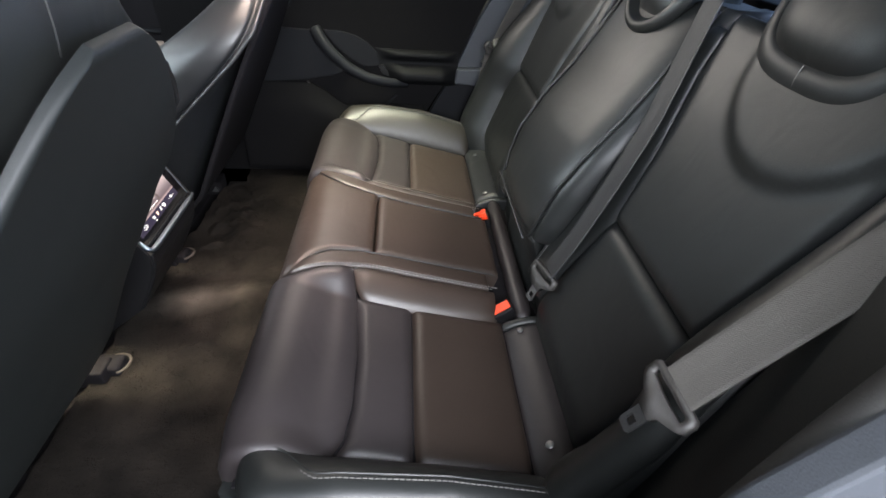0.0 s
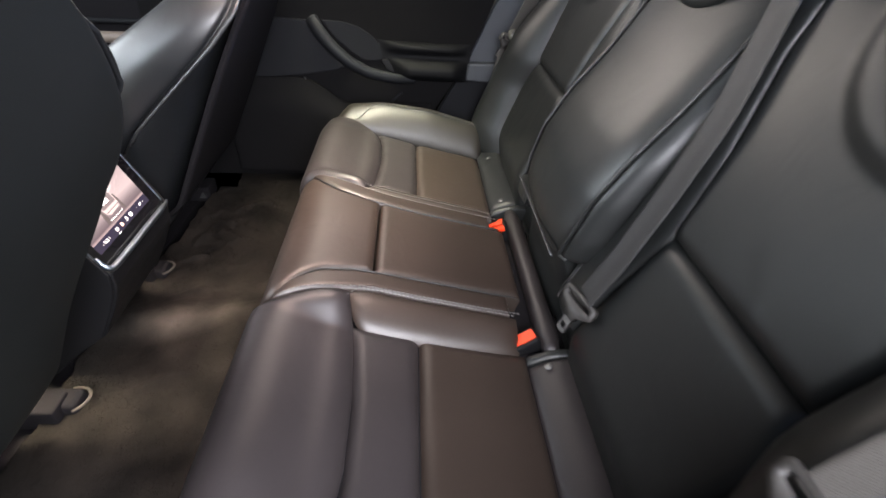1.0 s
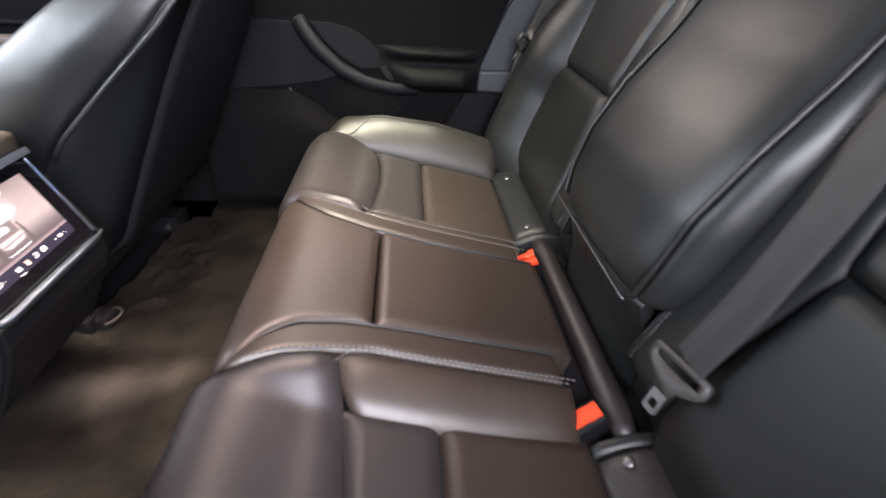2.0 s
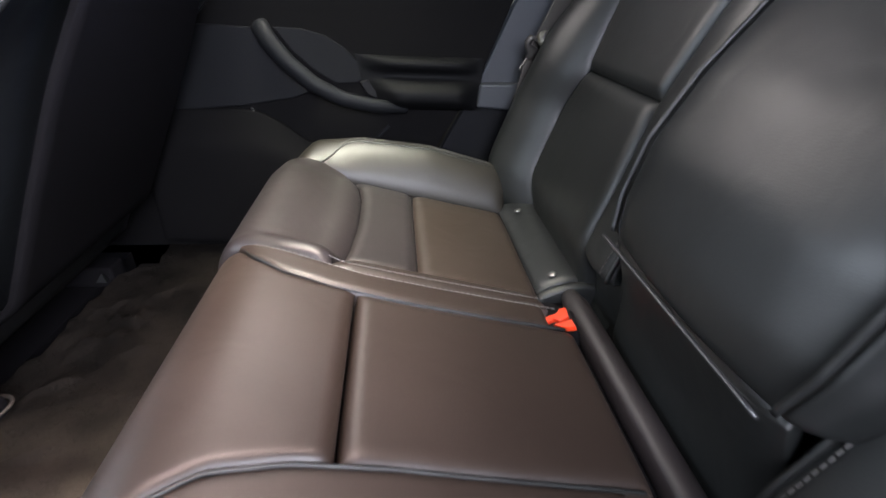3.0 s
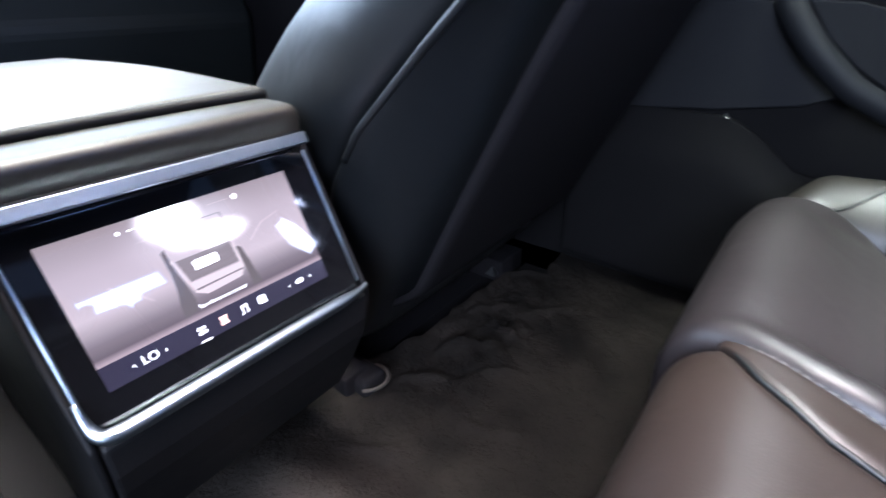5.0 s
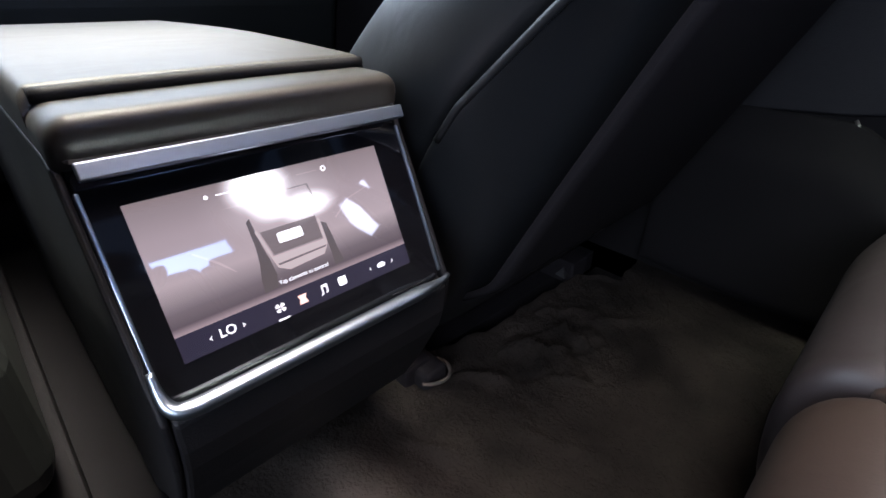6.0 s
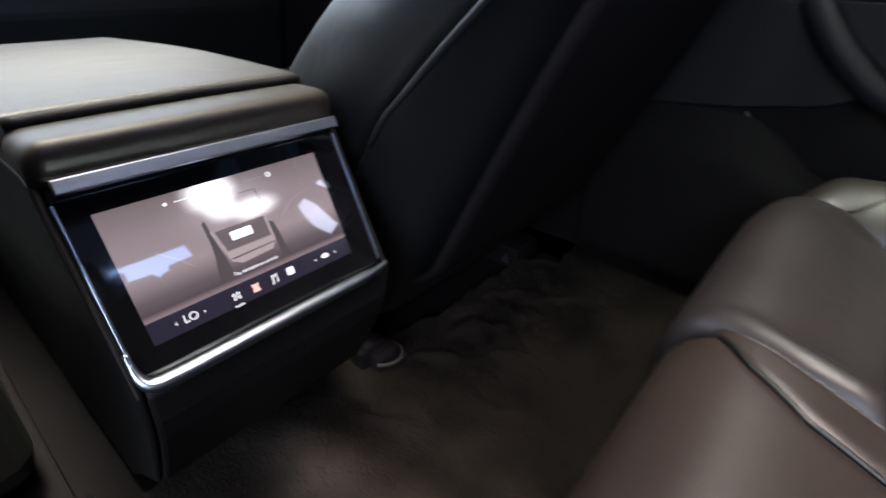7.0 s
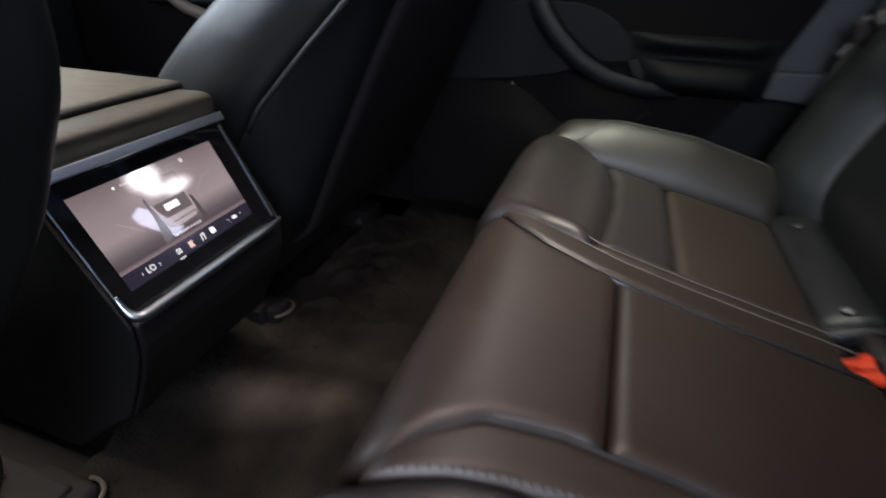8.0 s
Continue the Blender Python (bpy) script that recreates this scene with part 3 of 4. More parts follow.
def middle_back():
    b = thing("middle_bench_back", "black leather middle seat back with stitched edges and metal strip", "seat", "rear seat backs")
    zs = [0.285, 0.33, 0.39, 0.454, 0.52, 0.65, 0.80]
    half = lambda z: float(np.interp(z, zs, [0.134, 0.146, 0.150, 0.152, 0.150, 0.152, 0.15]))
    front = lambda z: float(np.interp(z, zs, [0.118, 0.126, 0.144, 0.180, 0.228, 0.305, 0.39]))

    def face(u, v):
        z = 0.288 + 0.385 * u
        h = half(z) - 0.010
        y = -h + 2 * h * v
        return (front(z) + 0.010 * (2 * v - 1) ** 2, y, z)
    pad("face_panel", face, LEATHER, b, FACING, 0.010, 0.05, 0.05, (50, 40))
    for sg in (1, -1):
        def side(u, v):
            z = 0.288 + 0.385 * u
            h0, h1 = half(z) - 0.010, half(z) + 0.016
            return (front(z) + 0.010 + 0.055 * v * v, sg * (h0 + (h1 - h0) * math.sin(v * math.pi / 2)), z)
        pad("side_band", side, LEATHER, b, (-0.6, sg, 0), 0.005, 0.012, 0.03, (44, 12))
        tube("piping", [(front(z) + 0.0020, sg * (half(z) - 0.008), z) for z in np.linspace(0.292, 0.668, 70)], 0.0030, LEATHER, b, sides=8)
        stitches("stitching", [(front(z) + 0.012, sg * (half(z) + 0.004), z) for z in np.linspace(0.30, 0.66, 70)], b)
    tube("metal_strip", [(0.112, y, 0.2875) for y in np.linspace(-0.126, 0.126, 20)], 0.0019, STRIP, b, "thin dull metal strip", flat=1.8)

    def apron(u, v):
        z = 0.150 + 0.132 * u
        h = 0.132
        y = -h + 2 * h * v
        return (0.140 - 0.020 * u + 0.010 * math.sin(math.pi * u) + 0.012 * (2 * v - 1) ** 6, y, z)
    pad("apron", apron, LEATHER, b, FACING, 0.002, 0.02, 0.02, (12, 20))
    tube("roll", [(0.119, y, 0.156) for y in np.linspace(-0.205, 0.205, 30)], [0.0175 - 0.006 * smoothstep((abs(y) - 0.17) / 0.035) for y in np.linspace(-0.205, 0.205, 30)], LEATHER_PLUM_LIT, b, sides=18)
    def head(u, v):
        a = 2 * math.pi * u
        ca, sa = math.cos(a), math.sin(a)
        y, z = 0.076 * v * math.copysign(abs(ca) ** 0.7, ca), 0.690 + v * math.copysign(abs(sa) ** 0.7, sa) * (0.062 if sa < 0 else 0.10)
        return (0.318 + 0.45 * (z - 0.69) - 0.03 * math.cos(v * math.pi / 2), y, z)
    pad("headrest", head, LEATHER, b, FACING, 0.0, 0.02, 0.05, (50, 16))

    def collar(u, v):
        a = math.pi * (0.98 + 1.04 * u)
        r = 1.0 + 0.30 * v
        z = 0.690 + 0.062 * r * math.sin(a)
        return (0.298 + 0.45 * (z - 0.69) + 0.014 * v, 0.076 * r * math.cos(a), z)
    pad("headrest_collar", collar, LEATHER, b, FACING, 0.008, 0.012, 0.04, (36, 12))
    part("foam", prism_bm([(0.155, 0.12), (0.30, 0.12), (0.43, 0.66), (0.345, 0.668), (0.24, 0.52)], 1, -0.13, 0.13), SHELL, b)
    part("headrest_core", prism_bm([(0.335, 0.64), (0.40, 0.64), (0.44, 0.775), (0.385, 0.785)], 1, -0.055, 0.055, 0.012), SHELL, b)


middle_back()


# ---- front seats ----
def front_seat(sg, label):
    st = thing("front_seat", label, "seat", "front seats")
    cy = 0.40 if sg > 0 else -0.405
    plane = lambda z: -0.32 - (0.67 - z) * 0.5
    rear = lambda z: plane(min(z, 0.655)) - 0.034 + 0.30 * max(0.0, z - 0.655) - 3.0 * max(0.0, z - 0.655) ** 2
    gz = np.linspace(0.07, 0.675, 240)
    gw = np.interp(gz, [0.09, 0.30, 0.42, 0.49, 0.54, 0.58, 0.61, 0.635, 0.652, 0.664, 0.671, 0.675], [0.225, 0.228, 0.222, 0.204, 0.182, 0.156, 0.133, 0.112, 0.094, 0.077, 0.060, 0.040])
    if sg < 0:
        gw = np.interp(gz, [0.09, 0.16, 0.27, 0.32, 0.35, 0.38, 0.41, 0.447, 0.49, 0.527, 0.57, 0.614, 0.632, 0.643, 0.652, 0.664, 0.671, 0.675], [0.190, 0.190, 0.192, 0.206, 0.221, 0.234, 0.240, 0.242, 0.236, 0.221, 0.185, 0.138, 0.117, 0.103, 0.090, 0.070, 0.055, 0.040])
    for _ in range(60):
        gw[1:-1] += 0.5 * ((gw[:-2] + gw[2:]) / 2 - gw[1:-1])
    shell_half = lambda z: float(np.interp(z, gz, gw))
    zs = [0.08, 0.20, 0.30, 0.36, 0.43, 0.50, 0.55, 0.61, 0.68, 0.75, 0.82, 0.90, 0.94]
    front_x = [-0.92, -0.88, -0.81, -0.755, -0.675, -0.580, -0.505, -0.430, -0.42, -0.450, -0.47, -0.50, -0.52]
    seam_x = [-0.70, -0.67, -0.625, -0.578, -0.503, -0.428, -0.385, -0.365, -0.375, -0.400, -0.425, -0.48, -0.51]
    seam_y = [0.235, 0.245, 0.262, 0.268, 0.268, 0.260, 0.245, 0.190, 0.108, 0.095, 0.09, 0.09, 0.08]
    if sg < 0:
        seam_y = [y * (0.84 if z > 0.37 else 0.74) for y, z in zip(seam_y, zs)]
    rear_w = [shell_half(z) - 0.012 if z < 0.64 else 0.085 for z in zs]
    groove = 0.011 if sg > 0 else 0.0
    rows = []
    for z, f, s, y, w in zip(zs, front_x, seam_x, seam_y, rear_w):
        r = rear(z)
        half = [(f + 0.05, 0.0), (f + 0.04, 0.12), (f + 0.005, y * 0.72), (f, y * 0.93), ((f + s) / 2, y * 1.02), (s - min(0.016, 0.3 * (s - f)), y), (s - min(0.004, 0.1 * (s - f)), y - groove), (s + 0.006, y), ((s + r) / 2 + 0.006, (y + w) / 2 + 0.004), (r, w * 0.92), (r + 0.004, w * 0.45), (r + 0.005, 0.0)]
        rows.append([(q[0], q[1], z) for q in half] + [(q[0], -q[1], z) for q in half[-2:0:-1]])
    # fine rings between the given ones
    fine = np.linspace(zs[0], zs[-1], 70)
    arr = np.array(rows)
    dense = np.stack([[np.interp(fine, zs, arr[:, k, c]) for c in range(3)] for k in range(arr.shape[1])], 0)
    dense = np.moveaxis(dense, 2, 0)
    for _ in range(6):
        dense[1:-1] += 0.4 * ((dense[:-2] + dense[2:]) / 2 - dense[1:-1])
    m = dense.shape[1]
    up = 5
    verts, faces = [], []
    for ringp in dense:
        closed = np.vstack([ringp, ringp[:1]])
        for k in range(m):
            a, b = closed[k], closed[k + 1]
            pa, pb = ringp[k - 1], ringp[(k + 2) % m]
            for t in np.arange(up) / up:
                q = 0.5 * (2 * a + (b - pa) * t + (2 * pa - 5 * a + 4 * b - pb) * t * t + (3 * a - pa - 3 * b + pb) * t ** 3)
                verts.append((q[0], cy + q[1], q[2]))
    w = m * up
    for i in range(len(dense) - 1):
        for k in range(w):
            faces.append((i * w + k, (i + 1) * w + k, (i + 1) * w + (k + 1) % w, i * w + (k + 1) % w))
    faces.append(tuple(range(w)))
    faces.append(tuple(range((len(dense) - 1) * w, len(dense) * w))[::-1])
    link("backrest", verts, faces, LEATHER_FRONT if sg > 0 else LEATHER, st)
    for k in (1, -1):
        pts = [(np.interp(z, zs, seam_x) + (0.006 if sg > 0 else 0.001), cy + k * (np.interp(z, zs, seam_y) - 0.001), z) for z in np.linspace(0.33, 0.72, 50)]
        tube("piping", pts, 0.0034 if sg > 0 else 0.0026, LEATHER_FRONT, st, sides=8)

    def shell(u, v):
        z = 0.085 + 0.59 * u
        h = shell_half(z) * (1.0 if sg < 0 else 0.84)
        outer = h * (1.0 - (0.15 * smoothstep((z - 0.42) / 0.12) if sg < 0 else 0.0))
        y = cy - outer + (h + outer) * v
        lip = 0.05 * smoothstep(1 - u / 0.14)
        # the lower sides turn forward
        turn = 0.009 * smoothstep((0.47 - z) / 0.06) * abs(2 * v - 1) ** 4 if sg < 0 else 0.0
        return (plane(z) - 0.008 - lip - turn, y, z)
    # the far shell's shade is put into a duller black than the near one's
    pad("back_shell", shell, SHELL if sg < 0 else FABRIC, st, (1, 0, -0.4), 0.0055, 0.010, 0.006, (64, 64), "matt black back shell", sharp=1.6)
    tube("seam", [(rear(z) + 0.004, cy - 0.025, z) for z in np.linspace(0.665, 0.730, 16)], 0.0009, LEATHER, st, sides=5)
    def head(u, v):
        a = 2 * math.pi * u
        y, z = 0.095 * math.sin(v * math.pi) * math.cos(a), 0.815 + 0.095 * math.cos(v * math.pi)
        return (-0.40 + 0.055 * math.sin(v * math.pi) * math.sin(a) + 0.25 * (z - 0.8), cy + y * 1.25, z)
    pad("headrest", head, LEATHER, st, (0, 0, 1), 0.0, 0.02, 0.0, (40, 24), "padded headrest")
    part("seat_base", prism_bm([(-1.40, 0.05), (-0.72, 0.05), (-0.74, 0.20), (-1.38, 0.27)], 1, cy - 0.24, cy + 0.24, 0.03, 3), LEATHER, st)
    for y in (cy - sg * 0.225, cy + sg * 0.15):
        part("rail", box_bm(-1.30, -0.66, y - 0.022, y + 0.022, -0.015, 0.028, 0.004), FABRIC, st, "black seat rail")


front_seat(1, "black leather front passenger seat, reclined, plain back shell")
front_seat(-1, "black leather front seat with matt hard back shell")


# ---- centre console ----
UP, NRM, ORG = Vector((-0.432, 0, 0.902)), Vector((0.902, 0, 0.432)), Vector((-0.588, 0, 0.2905))


def on_screen(a, b, d=0.0):
    """A place on the screen's plane: a across, b up, d proud."""
    return ORG + Vector((0, a, 0)) + UP * b + NRM * d


def flat_piece(name, outline, d, mat, parent, label=""):
    """A flat shape on the screen's plane."""
    bm = bmesh.new()
    bm.faces.new([bm.verts.new(on_screen(a, b, d)) for a, b in outline])
    ob = part(name, bm, mat, parent, label)
    return ob


def rounded(a0, a1, b0, b1, r, n=5):
    pts = []
    for ca, cb, t0 in ((a1 - r, b1 - r, 0), (a0 + r, b1 - r, 90), (a0 + r, b0 + r, 180), (a1 - r, b0 + r, 270)):
        for k in range(n + 1):
            t = radians(t0 + 90 * k / n)
            pts.append((ca + r * math.cos(t), cb + r * math.sin(t)))
    return pts


def lettering(name, text, size, a, b, d, mat, parent, label=""):
    cu = bpy.data.curves.new(name, "FONT")
    cu.body, cu.size, cu.align_x, cu.align_y = text, size, "CENTER", "CENTER"
    tmp = bpy.data.objects.new(name, cu)
    me = bpy.data.meshes.new_from_object(tmp)
    bpy.data.objects.remove(tmp)
    for v in me.vertices:
        v.co = on_screen(a + v.co.x, b + v.co.y, d)
    me.materials.clear()
    me.materials.append(mat)
    ob = new(name, me)
    ob.parent = parent
    if label:
        ob["label"] = label
    return ob


def picture_material(name="display_picture", dim=1.0):
    """The lit picture on the display: a mauve-grey field, lighter low down, with a white glare of moving air in the middle."""
    m = bpy.data.materials.new(name)
    m.use_nodes = True
    n, l = m.node_tree.nodes, m.node_tree.links
    bs = n["Principled BSDF"]
    bs.inputs["Base Color"].default_value = (0.01, 0.01, 0.012, 1)
    bs.inputs["Roughness"].default_value = 0.03
    geo = n.new("ShaderNodeNewGeometry")

    def far(a, b, ra, rb):
        """A soft spot: one at its middle, nothing at its rim."""
        c = on_screen(a, b)
        mp = n.new("ShaderNodeMapping")
        mp.vector_type = "TEXTURE"
        mp.inputs["Location"].default_value = c
        mp.inputs["Scale"].default_value = (rb * 0.46 + 0.002, ra, rb)
        gr = n.new("ShaderNodeTexGradient")
        gr.gradient_type = "SPHERICAL"
        l.new(geo.outputs["Position"], mp.inputs["Vector"])
        l.new(mp.outputs["Vector"], gr.inputs["Vector"])
        return gr.outputs["Fac"]
    sep = n.new("ShaderNodeSeparateXYZ")
    l.new(geo.outputs["Position"], sep.inputs[0])
    ramp = n.new("ShaderNodeValToRGB")
    mr = n.new("ShaderNodeMapRange")
    mr.inputs["From Min"].default_value, mr.inputs["From Max"].default_value = on_screen(0, -0.035).z, on_screen(0, 0.049).z
    l.new(sep.outputs["Z"], mr.inputs["Value"])
    l.new(mr.outputs["Result"], ramp.inputs["Fac"])
    e = ramp.color_ramp.elements
    e[0].position, e[0].color = 0.0, (0.42, 0.30, 0.28, 1)
    e[1].position, e[1].color = 1.0, (0.20, 0.155, 0.145, 1)
    for pos, col in ((0.10, (0.36, 0.26, 0.25, 1)), (0.17, (0.085, 0.062, 0.065, 1)), (0.26, (0.13, 0.10, 0.10, 1)), (0.45, (0.36, 0.285, 0.27, 1)), (0.75, (0.30, 0.235, 0.225, 1))):
        k = e.new(pos)
        k.color = col
    total = ramp.outputs["Color"]
    for (a, b, ra, rb), strength in (((-0.0150, 0.0350, 0.028, 0.026), 9.0), ((-0.0115, 0.0220, 0.021, 0.018), 8.0), ((0.0120, 0.0165, 0.034, 0.017), 11.0), ((0.0050, 0.0110, 0.018, 0.014), 3.0), ((0.0200, 0.0210, 0.040, 0.007), 1.2), ((-0.028, 0.0320, 0.034, 0.006), 1.2), ((0.018, 0.008, 0.026, 0.008), 0.8), ((-0.003, 0.024, 0.060, 0.040), 0.45)):
        p = n.new("ShaderNodeMath")
        p.operation = "POWER"
        p.inputs[1].default_value = 2.2
        l.new(far(a, b, ra, rb), p.inputs[0])
        mix = n.new("ShaderNodeMix")
        mix.data_type, mix.blend_type, mix.clamp_result = "RGBA", "ADD", False
        mix.inputs["Factor"].default_value = 1.0
        sc = n.new("ShaderNodeMix")
        sc.data_type, sc.blend_type = "RGBA", "MIX"
        sc.inputs["A"].default_value = (0, 0, 0, 1)
        sc.inputs["B"].default_value = (strength, strength * 0.95, strength * 0.9, 1)
        l.new(p.outputs[0], sc.inputs["Factor"])
        l.new(total, mix.inputs["A"])
        l.new(sc.outputs["Result"], mix.inputs["B"])
        total = mix.outputs["Result"]
    l.new(total, bs.inputs["Emission Color"])
    bs.inputs["Emission Strength"].default_value = SCREEN * dim
    return m


SCREEN = 2.35


def console():
    c = thing("centre_console", "black centre console with padded armrest and rear touchscreen", "console")
    prof = [(-0.72, 0.0), (-0.665, 0.05), (-0.60, 0.10), (-0.572, 0.15), (-0.555, 0.185), (-0.549, 0.205), (-0.5475, 0.229), (-0.5635, 0.2375), (-0.6190, 0.3585), (-0.606, 0.360), (-0.612, 0.365), (-0.625, 0.366), (-1.25, 0.366), (-1.25, 0.0)]
    part("body", prism_bm(prof, 1, -0.104, 0.104, 0.003, 2), PLASTIC, c)
    cheek = [(-0.72, 0.0), (-0.665, 0.05), (-0.60, 0.10), (-0.572, 0.15), (-0.555, 0.185), (-0.549, 0.205), (-0.5455, 0.231), (-0.611, 0.358), (-0.625, 0.362), (-1.25, 0.362), (-1.25, 0.0)]
    for sg in (1, -1):
        part("cheek", prism_bm([(x - 0.004, z) for x, z in cheek], 1, sg * 0.1045, sg * 0.1095, 0.002, 2), PLASTIC, c)
    bm = prism_bm(rounded(-0.1030, 0.1010, -0.064, 0.069, 0.006), 2, 0.0, 0.0065)
    for v in bm.verts:
        v.co = on_screen(v.co.x, v.co.y, v.co.z)
    scr = part("screen", bm, GLASS_BLACK, c, "glossy black touchscreen, switched on")
    L, R, B, M, T = -0.0870, 0.0780, -0.0440, -0.0287, 0.0470
    flat_piece("display", [(L, M), (R, M), (R, T), (L, T)], 0.0069, picture_material(), scr, "lit mauve picture of a console with white glare")
    flat_piece("menu_bar", [(L, B), (R, B), (R, M), (L, M)], 0.0069, glowing("menu_navy", (0.0125, 0.0095, 0.024), SCREEN), scr, "dark navy menu bar")
    white = glowing("ui_white", (1.0, 0.95, 0.92), 1.6 * SCREEN)
    amber = glowing("ui_amber", (1.0, 0.62, 0.5), 1.3 * SCREEN)
    pale, shade = picture_material("ui_pale", 1.35), picture_material("ui_shade", 0.55)
    grey, ray = picture_material("ui_grey", 0.45), picture_material("ui_ray", 1.22)
    lip, arm_dark = glowing("ui_lip", (0.46, 0.37, 0.34), SCREEN), glowing("ui_arm", (0.085, 0.066, 0.062), SCREEN)
    d = 0.0072
    # the pictured console between its two arms
    flat_piece("pictured_arm", [(-0.0290, 0.020), (-0.0265, 0.022), (-0.0245, 0.004), (-0.0225, -0.006), (-0.0215, -0.016), (-0.0235, -0.0235), (-0.0325, -0.0245), (-0.0318, -0.016), (-0.0295, -0.006), (-0.0285, 0.004)], d, arm_dark, scr)
    flat_piece("pictured_arm", [(0.0180, 0.007), (0.0215, 0.005), (0.0232, -0.005), (0.0240, -0.014), (0.0258, -0.0235), (0.0185, -0.0240), (0.0185, -0.012)], d, arm_dark, scr)
    flat_piece("pictured_edge", [(-0.0262, 0.013), (-0.0245, 0.014), (-0.0200, -0.0045), (0.0160, -0.0045), (0.0160, 0.010), (0.0178, 0.010), (0.0178, -0.008), (0.0135, -0.0142), (-0.0125, -0.0158), (-0.0195, -0.0120)], d + 0.0002, lip, scr)
    flat_piece("pictured_line", [(-0.0190, -0.0098), (0.0165, -0.0088), (0.0160, -0.0098), (-0.0180, -0.0110)], d + 0.0003, shade, scr)
    flat_piece("pictured_console", [(-0.0230, 0.012), (0.0155, 0.012), (0.0158, -0.0035), (-0.0192, -0.0037)], d + 0.0001, grey, scr)
    flat_piece("pictured_panel", rounded(-0.0135, 0.0035, 0.0020, 0.0085, 0.001), d + 0.0004, white, scr)
    flat_piece("pictured_vent", [(0.0030, 0.0335), (0.0175, 0.0335), (0.0195, 0.0230), (0.0185, 0.0230), (0.0165, 0.0328), (0.0030, 0.0328)], d, shade, scr)
    flat_piece("knob", [(-0.0456 + 0.0012 * math.cos(t), 0.0404 + 0.0012 * math.sin(t)) for t in np.linspace(0, 2 * math.pi, 14, endpoint=False)], d, white, scr)
    bm = bmesh.new()
    for k in range(18):
        t0, t1 = 2 * math.pi * k / 18, 2 * math.pi * (k + 1) / 18
        bm.faces.new([bm.verts.new(on_screen(0.0323 + r * math.cos(t), 0.0403 + r * math.sin(t), d)) for r, t in ((0.0011, t0), (0.0018, t0), (0.0018, t1), (0.0011, t1))])
    part("knob", bm, white, scr)
    # rays of the glare
    for a, b, reach, count, first in ((-0.0120, 0.0310, 0.030, 11, 0.2), (0.0110, 0.0165, 0.028, 9, -0.5)):
        for k in range(count):
            t = first + 2 * math.pi * k / count + 0.25 * math.sin(3.1 * k)
            far_a, far_b = a + reach * (0.6 + 0.4 * math.sin(1.7 * k)) * math.cos(t), b + reach * 0.55 * (0.6 + 0.4 * math.sin(1.7 * k)) * math.sin(t)
            if far_b < 0.0465:
                w = 0.0016
                flat_piece("glare_ray", [(a - w * math.sin(t), b + w * math.cos(t)), (a + w * math.sin(t), b - w * math.cos(t)), (far_a, far_b)], d - 0.0001, ray, scr)
    # faint lines of the pictured air
    for line in ([(-0.064, 0.012), (-0.052, 0.002), (-0.044, -0.006), (-0.0435, -0.0056), (-0.051, 0.003), (-0.063, 0.0126)], [(0.030, 0.006), (0.044, 0.016), (0.060, 0.020), (0.060, 0.0206), (0.043, 0.0167), (0.0295, 0.0068)]):
        flat_piece("air_line", line, d - 0.0001, ray, scr)
    flat_piece("slider", [(-0.040, 0.0401), (-0.030, 0.0401), (-0.030, 0.0406), (-0.040, 0.0406)], d, white, scr)
    flat_piece("slider", [(0.012, 0.0400), (0.0270, 0.0400), (0.0270, 0.0404), (0.012, 0.0404)], d, pale, scr)
    lettering("caption", "Tap elements to control", 0.0036, -0.0045, -0.0215, d + 0.0003, white, scr)
    lettering("temperature", "LO", 0.0078, -0.0601, -0.0363, d, white, scr)
    for a, w in ((-0.0700, -1), (-0.0506, 1), (0.0431, -1), (0.0626, 1)):
        flat_piece("arrow", [(a - 0.0007 * w, -0.0352), (a + 0.0008 * w, -0.0366), (a - 0.0007 * w, -0.0380), (a - 0.0001 * w, -0.0366)], d, white, scr)
    # fan, seat heater, music note and screen symbols, and a fan of the other side
    for k in range(4):
        t = 2 * math.pi * k / 4 + 0.4
        blade = [(-0.0267 + 0.0004 * math.cos(t), -0.0363 + 0.0004 * math.sin(t))] + [(-0.0267 + 0.0034 * math.cos(t + q), -0.0363 + 0.0030 * math.sin(t + q)) for q in (0.0, 0.3, 0.6, 0.9)]
        flat_piece("fan_blade", blade, d, white, scr)
    flat_piece("seat_symbol", [(-0.0142, -0.0338), (-0.0080, -0.0338), (-0.0092, -0.0362), (-0.0080, -0.0396), (-0.0142, -0.0396), (-0.0130, -0.0362)], d, amber, scr)
    flat_piece("note_symbol", [(0.0030, -0.0336), (0.0074, -0.0330), (0.0074, -0.0388), (0.0054, -0.0396), (0.0066, -0.0376), (0.0066, -0.0346), (0.0038, -0.0350), (0.0038, -0.0394), (0.0016, -0.0400), (0.0030, -0.0382)], d, white, scr)
    flat_piece("screen_symbol", rounded(0.0162, 0.0224, -0.0388, -0.0330, 0.001), d, white, scr)
    flat_piece("underline", rounded(-0.0305, -0.0230, -0.0440, -0.0431, 0.0003), d, white, scr)
    flat_piece("car_symbol", [(0.0490, -0.0366), (0.0510, -0.0348), (0.0545, -0.0346), (0.0560, -0.0362), (0.0552, -0.0378), (0.0500, -0.0378)], d, white, scr)
    for a in (-0.0500, 0.0710):
        flat_piece("glass_mark", [(a - 0.0165, -0.0608), (a + 0.0165, -0.0616), (a + 0.0165, -0.0622), (a - 0.0165, -0.0616)], 0.0066, STEEL, scr)

    def taper(x):
        return 0.1085 - 0.022 * smoothstep((-0.80 - x) / 0.3)

